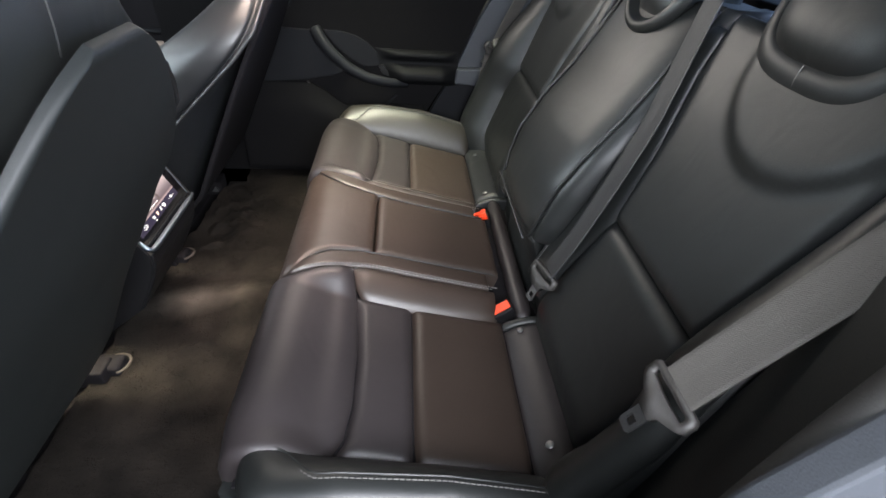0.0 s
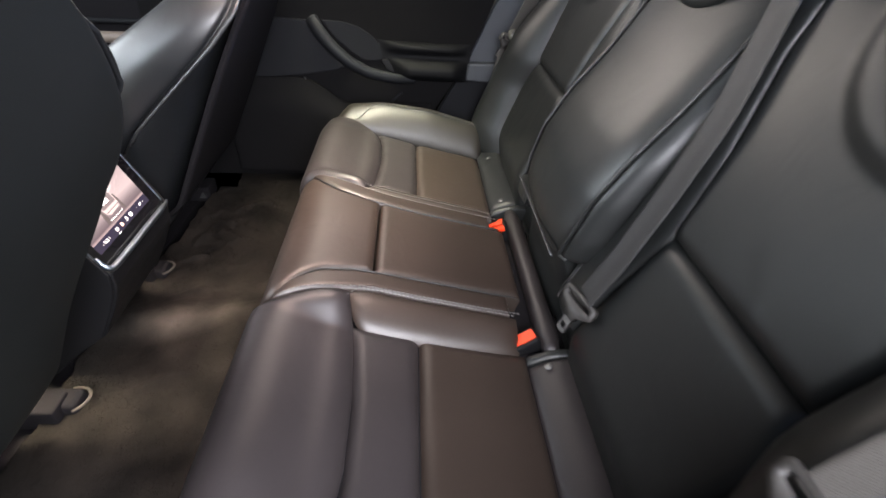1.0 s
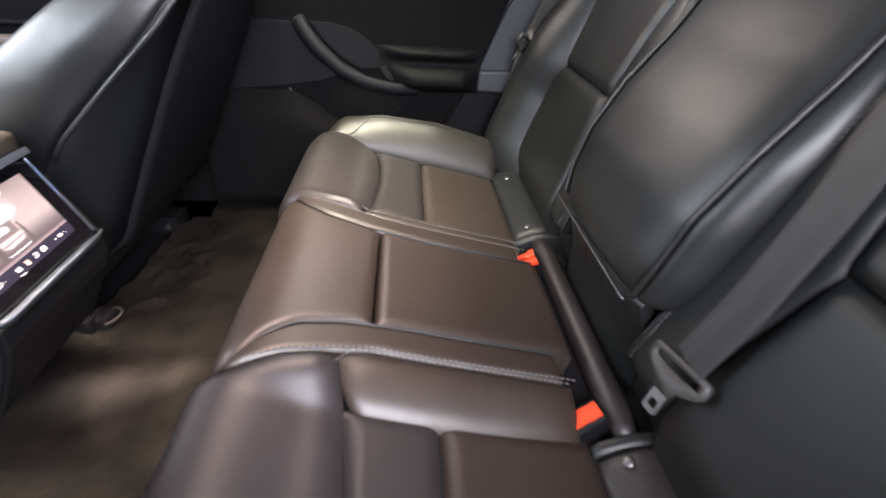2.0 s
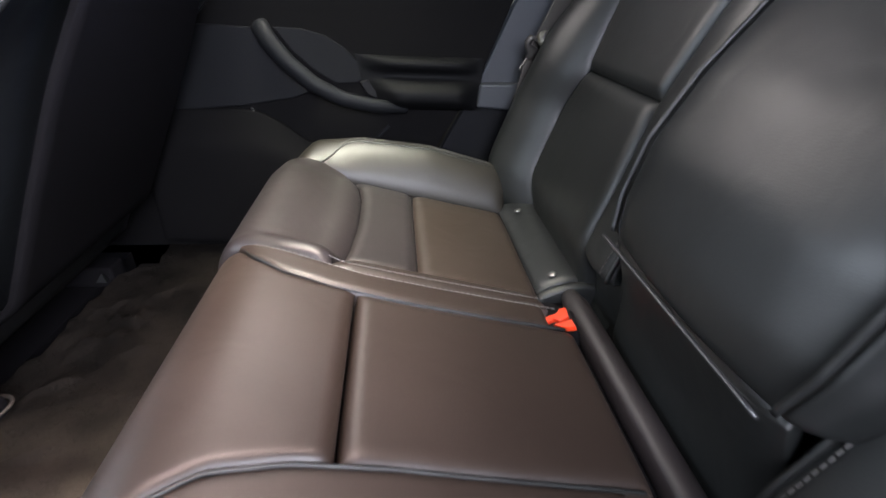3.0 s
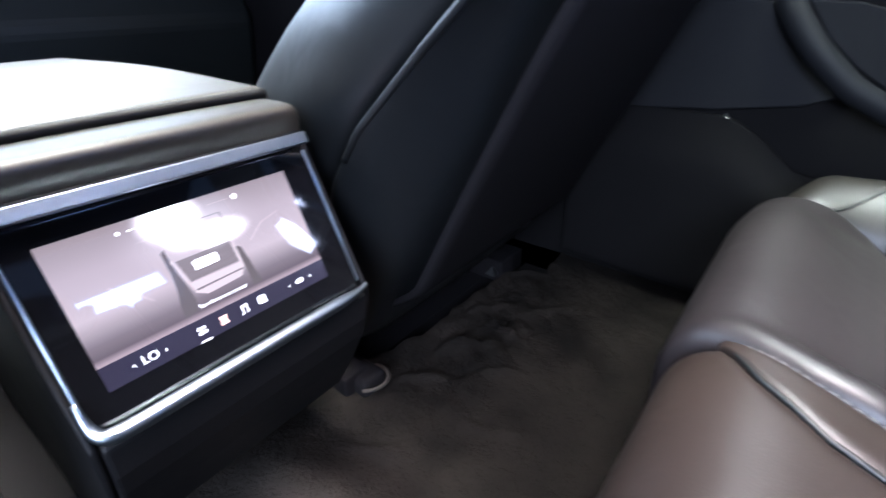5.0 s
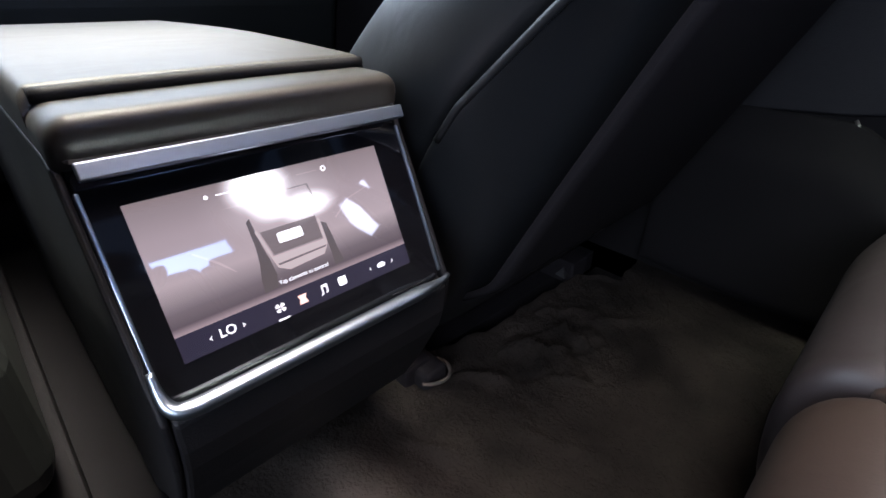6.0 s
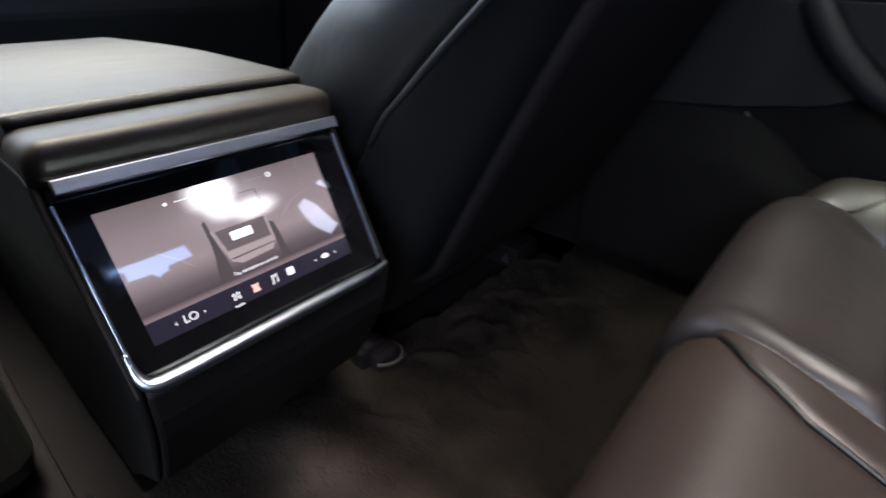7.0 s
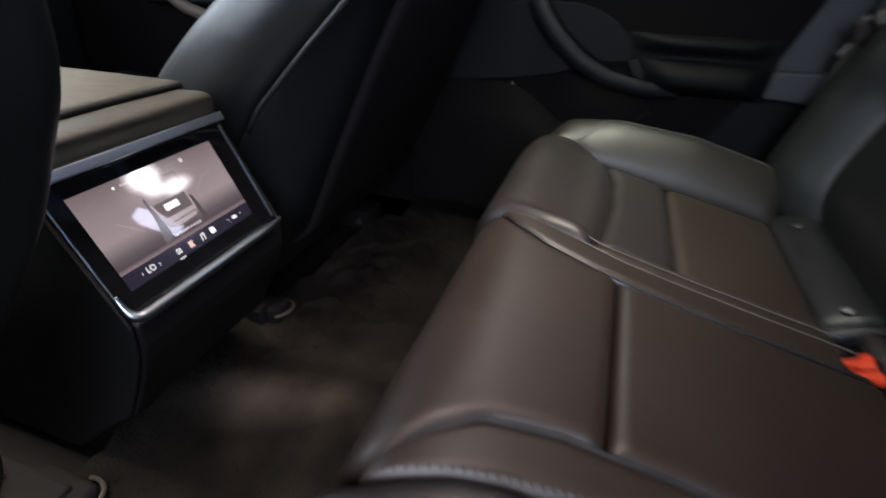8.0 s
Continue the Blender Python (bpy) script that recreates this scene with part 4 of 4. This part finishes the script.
    def lid(u, v):
        x = -0.6555 + 0.006 * (2 * v - 1) ** 2 * (1 - u) - 0.392 * u
        return (x, taper(x) * (2 * v - 1), 0.3785 + 0.003 * math.sin(math.pi * u))
    pad("armrest_lid", lid, LEATHER_LID, c, (0, 0, 1), 0.0125, 0.006, 0.024, (44, 44), "padded leather armrest lid", sharp=2.4, edge_u=0.005)
    # a dark strip added above the armrest's end to keep the lid's groove dark
    tube("lid_rim", [(-0.6545 + 0.006 * (y / 0.1085) ** 2, y, 0.3862) for y in np.linspace(-0.1035, 0.1035, 30)], 0.0042, PLASTIC, c, "black strip added in the groove under the armrest lid", sides=12)
    end = smooth_path([(-0.6660, 0.0, 0.350), (-0.6660, 0.0, 0.376), (-0.6640, 0.0, 0.3822), (-0.656, 0.0, 0.3828), (-0.640, 0.0, 0.3836), (-0.620, 0.0, 0.3838), (-0.6100, 0.0, 0.3832), (-0.6058, 0.0, 0.3808), (-0.6050, 0.0, 0.3765), (-0.6072, 0.0, 0.3660), (-0.610, 0.0, 0.3560)], 48)
    half, r = 0.1085, 0.013
    ys = [-half + r - r * math.sin(math.pi / 2 * k / 6) for k in range(6, 0, -1)] + list(np.linspace(-half + r, half - r, 12)) + [half - r + r * math.sin(math.pi / 2 * k / 6) for k in range(1, 7)]
    verts, faces = [], []
    for y in ys:
        q = max(0.0, abs(y) - (half - r)) / r
        sink = r * (1 - math.sqrt(max(0.0, 1 - q * q)))
        for x, _, z in end:
            verts.append((x - sink * smoothstep((x + 0.630) / 0.02) * 0.8, y, max(0.356, z - sink)))
    m = len(end)
    for a in range(len(ys) - 1):
        for k in range(m - 1):
            faces.append((a * m + k, (a + 1) * m + k, (a + 1) * m + k + 1, a * m + k + 1))
    faces.append(tuple(range(m)))
    faces.append(tuple((len(ys) - 1) * m + k for k in range(m))[::-1])
    link("armrest_end", verts, faces, LEATHER_LID, c, "padded leather armrest end")
    # bright bars round the screen
    k = [(-0.5600, -0.1045, 0.2600), (-0.5530, -0.1045, 0.2460), (-0.5480, -0.1030, 0.2395), (-0.5455, -0.0985, 0.2378)]
    bar = smooth_path(k + [(-0.5450, y, 0.2375) for y in np.linspace(-0.08, 0.08, 9)] + [(-0.5455, 0.0985, 0.2378), (-0.5475, 0.1040, 0.2392)], 90)
    tube("lower_bar", bar, [0.0022 + 0.0031 * smoothstep(min(i, 89 - i) / 14) for i in range(90)], CHROME, c, "bright rounded metal bar", sides=28)
    bm = box_bm(-0.0046, 0.0046, -0.1010, 0.1010, -0.003, 0.003, 0.0009, 2)
    lean = Matrix.Rotation(radians(-1.5), 3, "Y")
    for v in bm.verts:
        v.co = Vector((-0.5985, v.co.y, 0.3580)) + lean @ (UP * v.co.x + NRM * v.co.z)
    part("upper_bar", bm, CHROME, c, "bright metal bar")
    for sg in (1, -1):
        bm = box_bm(-0.0595, 0.058, -0.0013, 0.0013, 0.0, 0.0075, 0.0009, 2)
        for v in bm.verts:
            v.co = on_screen(sg * 0.1030 + v.co.y, v.co.x, v.co.z)
        part("side_bar", bm, CHROME, c, "thin bright metal bar")


console()


# ---- far rear door ----
HANDLE = material("satin_grey_handle", (0.0085, 0.0092, 0.0108), 0.60, grain=0.1, spec=0.14)
ARM = material("matt_black_arm", (0.0050, 0.0051, 0.0056), 0.6, grain=0.2, grain_size=700, spec=0.08)


def far_door():
    d = thing("door_1", "closed black rear door with grey inlay, armrest and pull handle", "door", kind="structure")
    Y = 0.672

    def card(name, outline, y, mat, thick=0.012, bevel=0.004, label=""):
        return part(name, prism_bm(outline, 1, y, y + thick, bevel, 2), mat, d, label)
    # inner skin with the slanting rear edge
    card("panel", [(-0.78, 0.0), (-0.05, 0.0), (-0.03, 0.215), (0.05, 0.345), (0.115, 0.505), (0.17, 0.62), (-0.78, 0.62)], Y, DOOR_BLACK, 0.04)
    card("inlay", [(-0.62, 0.292), (-0.50, 0.298), (-0.40, 0.306), (-0.305, 0.321), (-0.255, 0.340), (-0.290, 0.372), (-0.325, 0.412), (-0.345, 0.444), (-0.44, 0.449), (-0.62, 0.446)], Y - 0.010, GREY_TRIM, 0.012, 0.003, "smooth dark grey inlay")
    # the recess behind the handle, and the bowl under it
    arc = [(-0.330, 0.446), (-0.280, 0.444), (-0.240, 0.434), (-0.205, 0.414), (-0.180, 0.388), (-0.163, 0.359), (-0.185, 0.350), (-0.225, 0.348), (-0.262, 0.372), (-0.300, 0.405)]
    card("handle_recess", arc, Y - 0.004, GREY_TRIM, 0.006, 0.002)
    card("recess_rim", [(-0.163, 0.357), (-0.150, 0.338), (-0.122, 0.322), (-0.070, 0.314), (-0.070, 0.306), (-0.130, 0.312), (-0.165, 0.330), (-0.178, 0.352)], Y - 0.012, PLASTIC, 0.014, 0.002)
    pts = smooth_path([(-0.352, 0.664, 0.448), (-0.338, 0.646, 0.428), (-0.305, 0.634, 0.390), (-0.262, 0.632, 0.353), (-0.210, 0.634, 0.326), (-0.150, 0.642, 0.312), (-0.088, 0.658, 0.302)], 44)
    tube("pull_handle", pts, [0.0155 - 0.004 * i / 43 - 0.004 * smoothstep((i - 36) / 7) for i in range(44)], HANDLE, d, "curved satin grey pull handle", sides=14, flat=1.15)
    # armrest moulding: a lip above, a hollow, and the padded roll below it
    lip = smooth_path([(0.000, 0.0, 0.402), (0.014, 0.0, 0.398), (0.022, 0.0, 0.391), (0.019, 0.0, 0.381), (0.006, 0.0, 0.372), (0.006, 0.0, 0.362), (0.022, 0.0, 0.353), (0.036, 0.0, 0.340), (0.036, 0.0, 0.322), (0.020, 0.0, 0.308), (0.002, 0.0, 0.302)], 40)

    def arm(u, v):
        k = v * (len(lip) - 1)
        a, b = lip[int(k)], lip[min(int(k) + 1, len(lip) - 1)]
        out, z = a[0] + (b[0] - a[0]) * (k - int(k)), a[2] + (b[2] - a[2]) * (k - int(k))
        x = -0.185 + 0.245 * u
        ends = smoothstep(u / 0.30) * smoothstep((1 - u) / 0.22)
        return (x + 0.25 * (0.40 - z) * (1 - u), Y - 0.004 - out * ends, z - 0.004 * u)
    pad("armrest", arm, ARM, d, (0, -1, 0.1), 0.0, 0.012, 0.010, (40, 48))
    # map pocket
    def pocket(u, v):
        x = -0.60 + 0.56 * u
        top = float(np.interp(x, [-0.60, -0.38, -0.33, -0.28, -0.16, -0.04], [0.300, 0.300, 0.272, 0.232, 0.238, 0.235]))
        return (x, Y - 0.004 - 0.030 * smoothstep(v / 0.25) - 0.012 * math.sin(math.pi * u), top - (top - 0.03) * v)
    pad("pocket", pocket, DOOR_BLACK, d, (0, -1, 0), 0.004, 0.02, 0.01, (36, 20))
    tube("pocket_mark", [(-0.388, Y - 0.012, 0.303), (-0.374, Y - 0.018, 0.284)], 0.0022, STEEL, d)
    tube("pocket_mark", [(-0.158, Y - 0.012, 0.236), (-0.124, Y - 0.014, 0.268)], 0.004, GREY_TRIM, d)
    part("window_pane", prism_bm([(-0.80, 0.62), (0.17, 0.62), (0.33, 0.80), (0.22, 0.98), (-0.80, 1.02)], 1, 0.69, 0.694), GLASS_BLACK, d, "very dark tinted side window")


far_door()


# ---- body trim round the rear seat ----
def quarter_trim(sg, name, label):
    q = thing(name, label, "trim", kind="structure")
    # one moulding in two tones: shade painted below, light painted above
    part("lower_panel", prism_bm([(-0.03, 0.0), (0.62, 0.0), (0.62, 0.343), (0.053, 0.343), (-0.02, 0.21)], 1, sg * 0.680, sg * 0.705, 0.004), GREY_TRIM, q, "moulded lower trim with its shade painted in")
    part("panel", prism_bm([(0.054, 0.346), (0.62, 0.346), (0.62, 0.583), (0.17, 0.583), (0.115, 0.49)], 1, sg * 0.680, sg * 0.705, 0.004), TRIM_LIT, q, "grey moulded side trim with window light painted in")
    part("step", prism_bm([(0.052, 0.306), (0.145, 0.300), (0.155, 0.353), (0.056, 0.351)], 1, sg * 0.655, sg * 0.685, 0.005), TRIM_LIT, q)
    # pillar lining round the small quarter window
    for name, shape in (("lower_rail", [(0.19, 0.585), (0.62, 0.585), (0.62, 0.604), (0.30, 0.604), (0.205, 0.62)]), ("front_post", [(0.205, 0.62), (0.312, 0.606), (0.345, 0.700), (0.400, 0.775), (0.375, 0.82)]),
                        ("upper_lining", [(0.375, 0.82), (0.400, 0.777), (0.470, 0.777), (0.62, 0.777), (0.62, 1.12), (0.30, 1.12)]), ("rear_post", [(0.475, 0.606), (0.62, 0.606), (0.62, 0.775), (0.455, 0.775), (0.480, 0.690)])):
        part(name, prism_bm(shape, 1, sg * 0.665, sg * 0.700, 0.004), LINER, q, "grey pillar lining")
    return q


quarter_trim(1, "trim_far", "grey moulded trim beside the far rear seat")
quarter_trim(-1, "trim_near", "grey moulded trim beside the open door")


def door_seal():
    s = thing("door_seal", "thick grey rubber seal round the open doorway", "trim", kind="structure")
    pts = smooth_path([(-0.60, -0.705, 0.055), (-0.15, -0.705, 0.065), (0.03, -0.702, 0.13), (0.087, -0.695, 0.27), (0.119, -0.685, 0.39), (0.154, -0.679, 0.49), (0.189, -0.676, 0.59), (0.273, -0.668, 0.755), (0.31, -0.652, 0.92), (0.22, -0.625, 1.06), (-0.30, -0.605, 1.10)], 90)
    tube("seal", pts, 0.020, SEAL, s, sides=14)
    pts2 = [(x + 0.052, y - 0.012, z - 0.012) for x, y, z in pts[8:70]]
    tube("door_flange", pts2, 0.022, SEAL, s, sides=12)


def side_moulding():
    """The black moulding between the near seat back and the doorway's seal."""
    m = thing("trim_moulding", "soft black moulding between seat back and doorway", "trim", kind="structure")
    edge_x = lambda z: float(np.interp(z, [0.10, 0.13, 0.27, 0.39, 0.49, 0.59, 0.755], [0.00, 0.03, 0.087, 0.119, 0.154, 0.189, 0.273]))

    def fn(u, v):
        z = 0.11 + 0.60 * u
        return (edge_x(z) + 0.052 * (1 - v) ** 1.3 - 0.006 * math.sin(math.pi * v), -0.580 - 0.098 * v, z - 0.020 * math.sin(math.pi * v))
    pad("moulding", fn, MOULD, m, (-0.6, -0.6, 0.3), 0.006, 0.025, 0.02, (40, 20))


MOULD = material("soft_black_moulding", (0.0085, 0.0092, 0.0088), 0.5, grain=0.2, grain_size=600, spec=0.25)
side_moulding()
SEAL = material("grey_rubber", (0.034, 0.032, 0.030), 0.55, grain=0.2, grain_size=500)
door_seal()

wall("door_sill", box_bm(-0.80, 0.02, -0.76, -0.672, -0.06, 0.045, 0.015, 3), PLASTIC, "black plastic door sill", "sill")
wall("pillar_near", prism_bm([(-0.80, 0.0), (-0.70, 0.0), (-0.68, 0.55), (-0.62, 1.12), (-0.74, 1.12), (-0.80, 0.55)], 1, -0.74, -0.66, 0.01), GREY_TRIM, "grey pillar between the doors", "pillar")
wall("pillar_far", prism_bm([(-0.715, 0.0), (-0.64, 0.0), (-0.62, 0.55), (-0.56, 1.12), (-0.66, 1.12), (-0.705, 0.55)], 1, 0.69, 0.76, 0.01), LINER, "grey pillar between the doors", "pillar")
wall("parcel_shelf", box_bm(0.46, 1.0, -0.66, 0.66, 0.645, 0.665, 0.004), FABRIC, "black parcel shelf behind the seat", "shelf")


def front_door(sg, name):
    d = thing(name, "black front door with a pale brown padded armrest", "door", kind="structure")
    part("panel", box_bm(-1.88, -0.745, sg * 0.70, sg * 0.74, 0.0, 0.60, 0.01) if sg > 0 else box_bm(-1.88, -0.81, -0.74, -0.70, 0.0, 0.60, 0.01), FABRIC, d)
    tube("armrest", smooth_path([(-1.26, sg * 0.69, 0.46), (-1.19, sg * 0.68, 0.41), (-1.10, sg * 0.675, 0.385), (-0.95, sg * 0.675, 0.384), (-0.755, sg * 0.68, 0.384)], 30), 0.014, TAN, d, "pale padded armrest", sides=12)
    tube("trim_strip", [(x, sg * 0.694, 0.420) for x in np.linspace(-1.30, -0.755, 12)], 0.007, GREY_TRIM, d, sides=10)
    part("window_pane", box_bm(-1.80, -0.85, sg * 0.715 - 0.002, sg * 0.715 + 0.002, 0.61, 1.05, 0), GLASS_BLACK, d, "dark tinted side window")


RIM = material("cut_carpet_edge", (0.050, 0.040, 0.031), 0.9)
TAN = material("brown_trim", (0.20, 0.155, 0.125), 0.6, grain=0.2)
front_door(1, "door_2")
front_door(-1, "door_3")


# dashboard far ahead
wall("dashboard", prism_bm([(-1.90, 0.05), (-1.62, 0.05), (-1.55, 0.40), (-1.62, 0.55), (-1.90, 0.58)], 1, -0.695, 0.695, 0.02, 3), SHELL, "black padded dashboard", "dashboard")


# ---- belts ----
def tongue(parent, at, along, across, scale=1.0, steel=None):
    """A moulded belt tongue: frame with the slot for the webbing, and the metal blade."""
    along, across = Vector(along).normalized(), Vector(across)
    across = (across - along * across.dot(along)).normalized()
    nrm = along.cross(across)
    def turn(bm):
        for v in bm.verts:
            v.co = Vector(at) + across * (v.co.x * scale) + along * (v.co.y * scale) + nrm * (v.co.z * scale)
        return bm
    # a slim frame round the webbing's slot, drawn in below to the blade
    def framed(outer, inner, h, bev):
        bm = bmesh.new()
        def layer(pts, z):
            return [bm.verts.new((x, y, z)) for x, y in pts]
        o0, o1, i0, i1 = layer(outer, -h), layer(outer, h), layer(inner, -h), layer(inner, h)
        k = len(outer)
        for i in range(k):
            j = (i + 1) % k
            bm.faces.new((o1[i], o1[j], i1[j], i1[i]))
            bm.faces.new((o0[j], o0[i], i0[i], i0[j]))
            bm.faces.new((o0[i], o0[j], o1[j], o1[i]))
            bm.faces.new((i1[i], i1[j], i0[j], i0[i]))
        if bev:
            bmesh.ops.bevel(bm, geom=[e for e in bm.edges if e.calc_face_angle(0) > 0.6 and e.calc_length() > 0.003], offset=bev, segments=3, affect="EDGES")
        return turn(bm)
    outer = [(-0.0335, 0.008), (-0.0335, -0.003), (-0.029, -0.008), (-0.012, -0.017), (-0.0095, -0.024), (0.0095, -0.024), (0.012, -0.017), (0.029, -0.008), (0.0335, -0.003), (0.0335, 0.008), (0.030, 0.0125), (-0.030, 0.0125)]
    inner = [(-0.0265, 0.005), (-0.0265, 0.001), (-0.0255, -0.0005), (-0.012, -0.0015), (-0.008, -0.002), (0.008, -0.002), (0.012, -0.0015), (0.0255, -0.0005), (0.0265, 0.001), (0.0265, 0.005), (0.025, 0.0065), (-0.025, 0.0065)]
    ob = part("tongue", framed(outer, inner, 0.0042, 0.0014), TONGUE, parent, "grey plastic belt tongue", smooth=True)
    part("blade", framed([(-0.0085, -0.023), (-0.0085, -0.046), (-0.006, -0.0485), (0.006, -0.0485), (0.0085, -0.046), (0.0085, -0.023)],
                         [(-0.0045, -0.034), (-0.0045, -0.041), (-0.004, -0.042), (0.004, -0.042), (0.0045, -0.041), (0.0045, -0.034)], 0.0012, 0), steel or STEEL, ob, "steel latch blade")
    return ob


def belt(label, path, side, at, along, across, width=0.047, scale=1.0, web=None):
    b = thing("seat_belt", label, "seat belt", "rear seat belts")
    pts = smooth_path(path, 40)
    ribbon("webbing", pts, side, width, 0.0013, web or WEB, b)
    tongue(b, at, along, across, scale)
    return b


belt("grey seat belt lying across the middle seat back, unfastened",
     [(0.137, -0.220, 0.287), (0.1645, -0.222, 0.351), (0.200, -0.217, 0.440), (0.237, -0.207, 0.533), (0.287, -0.165, 0.657), (0.330, -0.130, 0.76)],
     (0.15, 1.0, 0.10), (0.129, -0.222, 0.278), (0.40, 0.12, 0.90), (0.15, -1.0, -0.25), web=WEB_SHADED)
belt("wide grey seat belt drawn along the door pillar, unfastened",
     [(0.126, -0.583, 0.450), (0.148, -0.582, 0.480), (0.186, -0.581, 0.530), (0.2255, -0.580, 0.584), (0.31, -0.578, 0.70), (0.385, -0.576, 0.80)],
     (0.12, -1.0, 0.16), (0.124, -0.583, 0.445), (0.60, 0.0, 0.80), (0.10, -1.0, 0.12), 0.044)


def far_belt():
    b = thing("seat_belt", "grey seat belt hanging beside the far seat, tongue up", "seat belt", "rear seat belts")
    ribbon("webbing", smooth_path([(0.150, 0.640, 0.20), (0.130, 0.632, 0.30), (0.148, 0.620, 0.405), (0.20, 0.625, 0.52), (0.30, 0.63, 0.72)], 40), (0.8, 0.5, -0.2), 0.044, 0.0013, WEB, b)
    tongue(b, (0.150, 0.612, 0.425), (0.5, -0.1, 0.85), (0.8, 0.55, -0.3), steel=STEEL)
    tube("button", [(0.158, 0.606, 0.437), (0.163, 0.598, 0.442)], 0.0155, STOP, b, "round pale belt stop", sides=20)
    tube("stop_ring", [(0.1625 + 0.011 * math.cos(t) * 0.8, 0.5985 + 0.011 * math.cos(t) * 0.5, 0.4415 + 0.011 * math.sin(t)) for t in np.linspace(0, 2 * math.pi, 20, endpoint=False)], 0.0022, TONGUE, b, sides=8, closed=True)


far_belt()


def buckle(at, turn_deg, label):
    """A belt buckle set in the seat: a black case with its red release button."""
    b = thing("belt_buckle", label, "buckle", "belt buckles")
    m = Matrix.Translation(at) @ pose(0, 0, 0, 0, -24, turn_deg)
    def put(bm):
        bm.transform(m)
        return bm
    part("case", put(box_bm(-0.030, 0.018, -0.0150, 0.0150, -0.035, 0.001, 0.004, 2)), PLASTIC, b)
    return b, put


b1, put1 = buckle((0.081, -0.178, 0.167), 14, "black belt buckle with a red release button, upright")
part("release_button", put1(box_bm(-0.019, 0.015, -0.0095, 0.0095, -0.002, 0.0028, 0.0012, 2)), RED, b1, "red button")
b2, put2 = buckle((0.080, 0.130, 0.172), -6, "black belt buckle with two red release buttons")
part("release_button", put2(prism_bm([(-0.030, 0.002), (-0.028, -0.004), (-0.006, -0.001), (0.000, -0.006), (0.012, -0.004), (0.012, 0.014), (0.004, 0.014), (0.000, 0.008), (-0.010, 0.007)], 2, 0.000, 0.006, 0.0007)), RED, b2, "red button")
part("release_button", put2(prism_bm([(-0.008, -0.010), (0.014, -0.010), (0.016, -0.024), (0.006, -0.022)], 2, -0.002, 0.005, 0.0007)), RED, b2, "red button")


# ---- floor fittings ----
def rail_cover(y, label):
    """The open end of a seat rail with the cut carpet's pale rim round it."""
    c = thing("rail_cover", label, "cover", "seat rail covers")
    pts = [(-0.660 + 0.033 * math.cos(t), y + 0.027 * math.sin(t), 0.010 + 0.006 * math.cos(t)) for t in np.linspace(-1.0, 1.8, 30)]
    tube("rim", pts, 0.0024, RIM, c, "pale cut carpet rim", sides=7)
    part("cap", box_bm(-0.72, -0.640, y - 0.020, y + 0.020, -0.01, 0.022, 0.008, 3), FABRIC, c)


rail_cover(0.188, "black rail end with a pale carpet rim")
rail_cover(-0.165, "black rail end with a pale carpet rim")


def rail_tip(y):
    c = thing("rail_tip", "small pale metal bracket at the carpet's edge", "bracket", "rail brackets")
    bm = bmesh.new()
    v = [bm.verts.new(p) for p in ((-0.684, y - 0.006, 0.006), (-0.664, y - 0.008, 0.006), (-0.666, y + 0.008, 0.006), (-0.672, y - 0.002, 0.024), (-0.684, y + 0.006, 0.006))]
    bm.faces.new((v[0], v[1], v[3]))
    bm.faces.new((v[1], v[2], v[3]))
    bm.faces.new((v[2], v[4], v[3]))
    bm.faces.new((v[4], v[0], v[3]))
    bm.faces.new((v[0], v[4], v[2], v[1]))
    part("plate", bm, STEEL, c)


rail_tip(0.518)


# ---- every thing's origin at the middle of its base ----
bpy.context.view_layer.update()
for ob in [o for o in scene.objects if o.type == "EMPTY" and o.parent is None and o.children]:
    corners = [c.matrix_world @ Vector(q) for c in ob.children_recursive if c.type == "MESH" for q in c.bound_box]
    lo, hi = Vector(map(min, zip(*corners))), Vector(map(max, zip(*corners)))
    base = Vector(((lo.x + hi.x) / 2, (lo.y + hi.y) / 2, lo.z))
    ob.matrix_world = Matrix.Translation(base) @ ob.matrix_world
    for c in ob.children:
        c.matrix_parent_inverse = Matrix.Translation(-base) @ c.matrix_parent_inverse
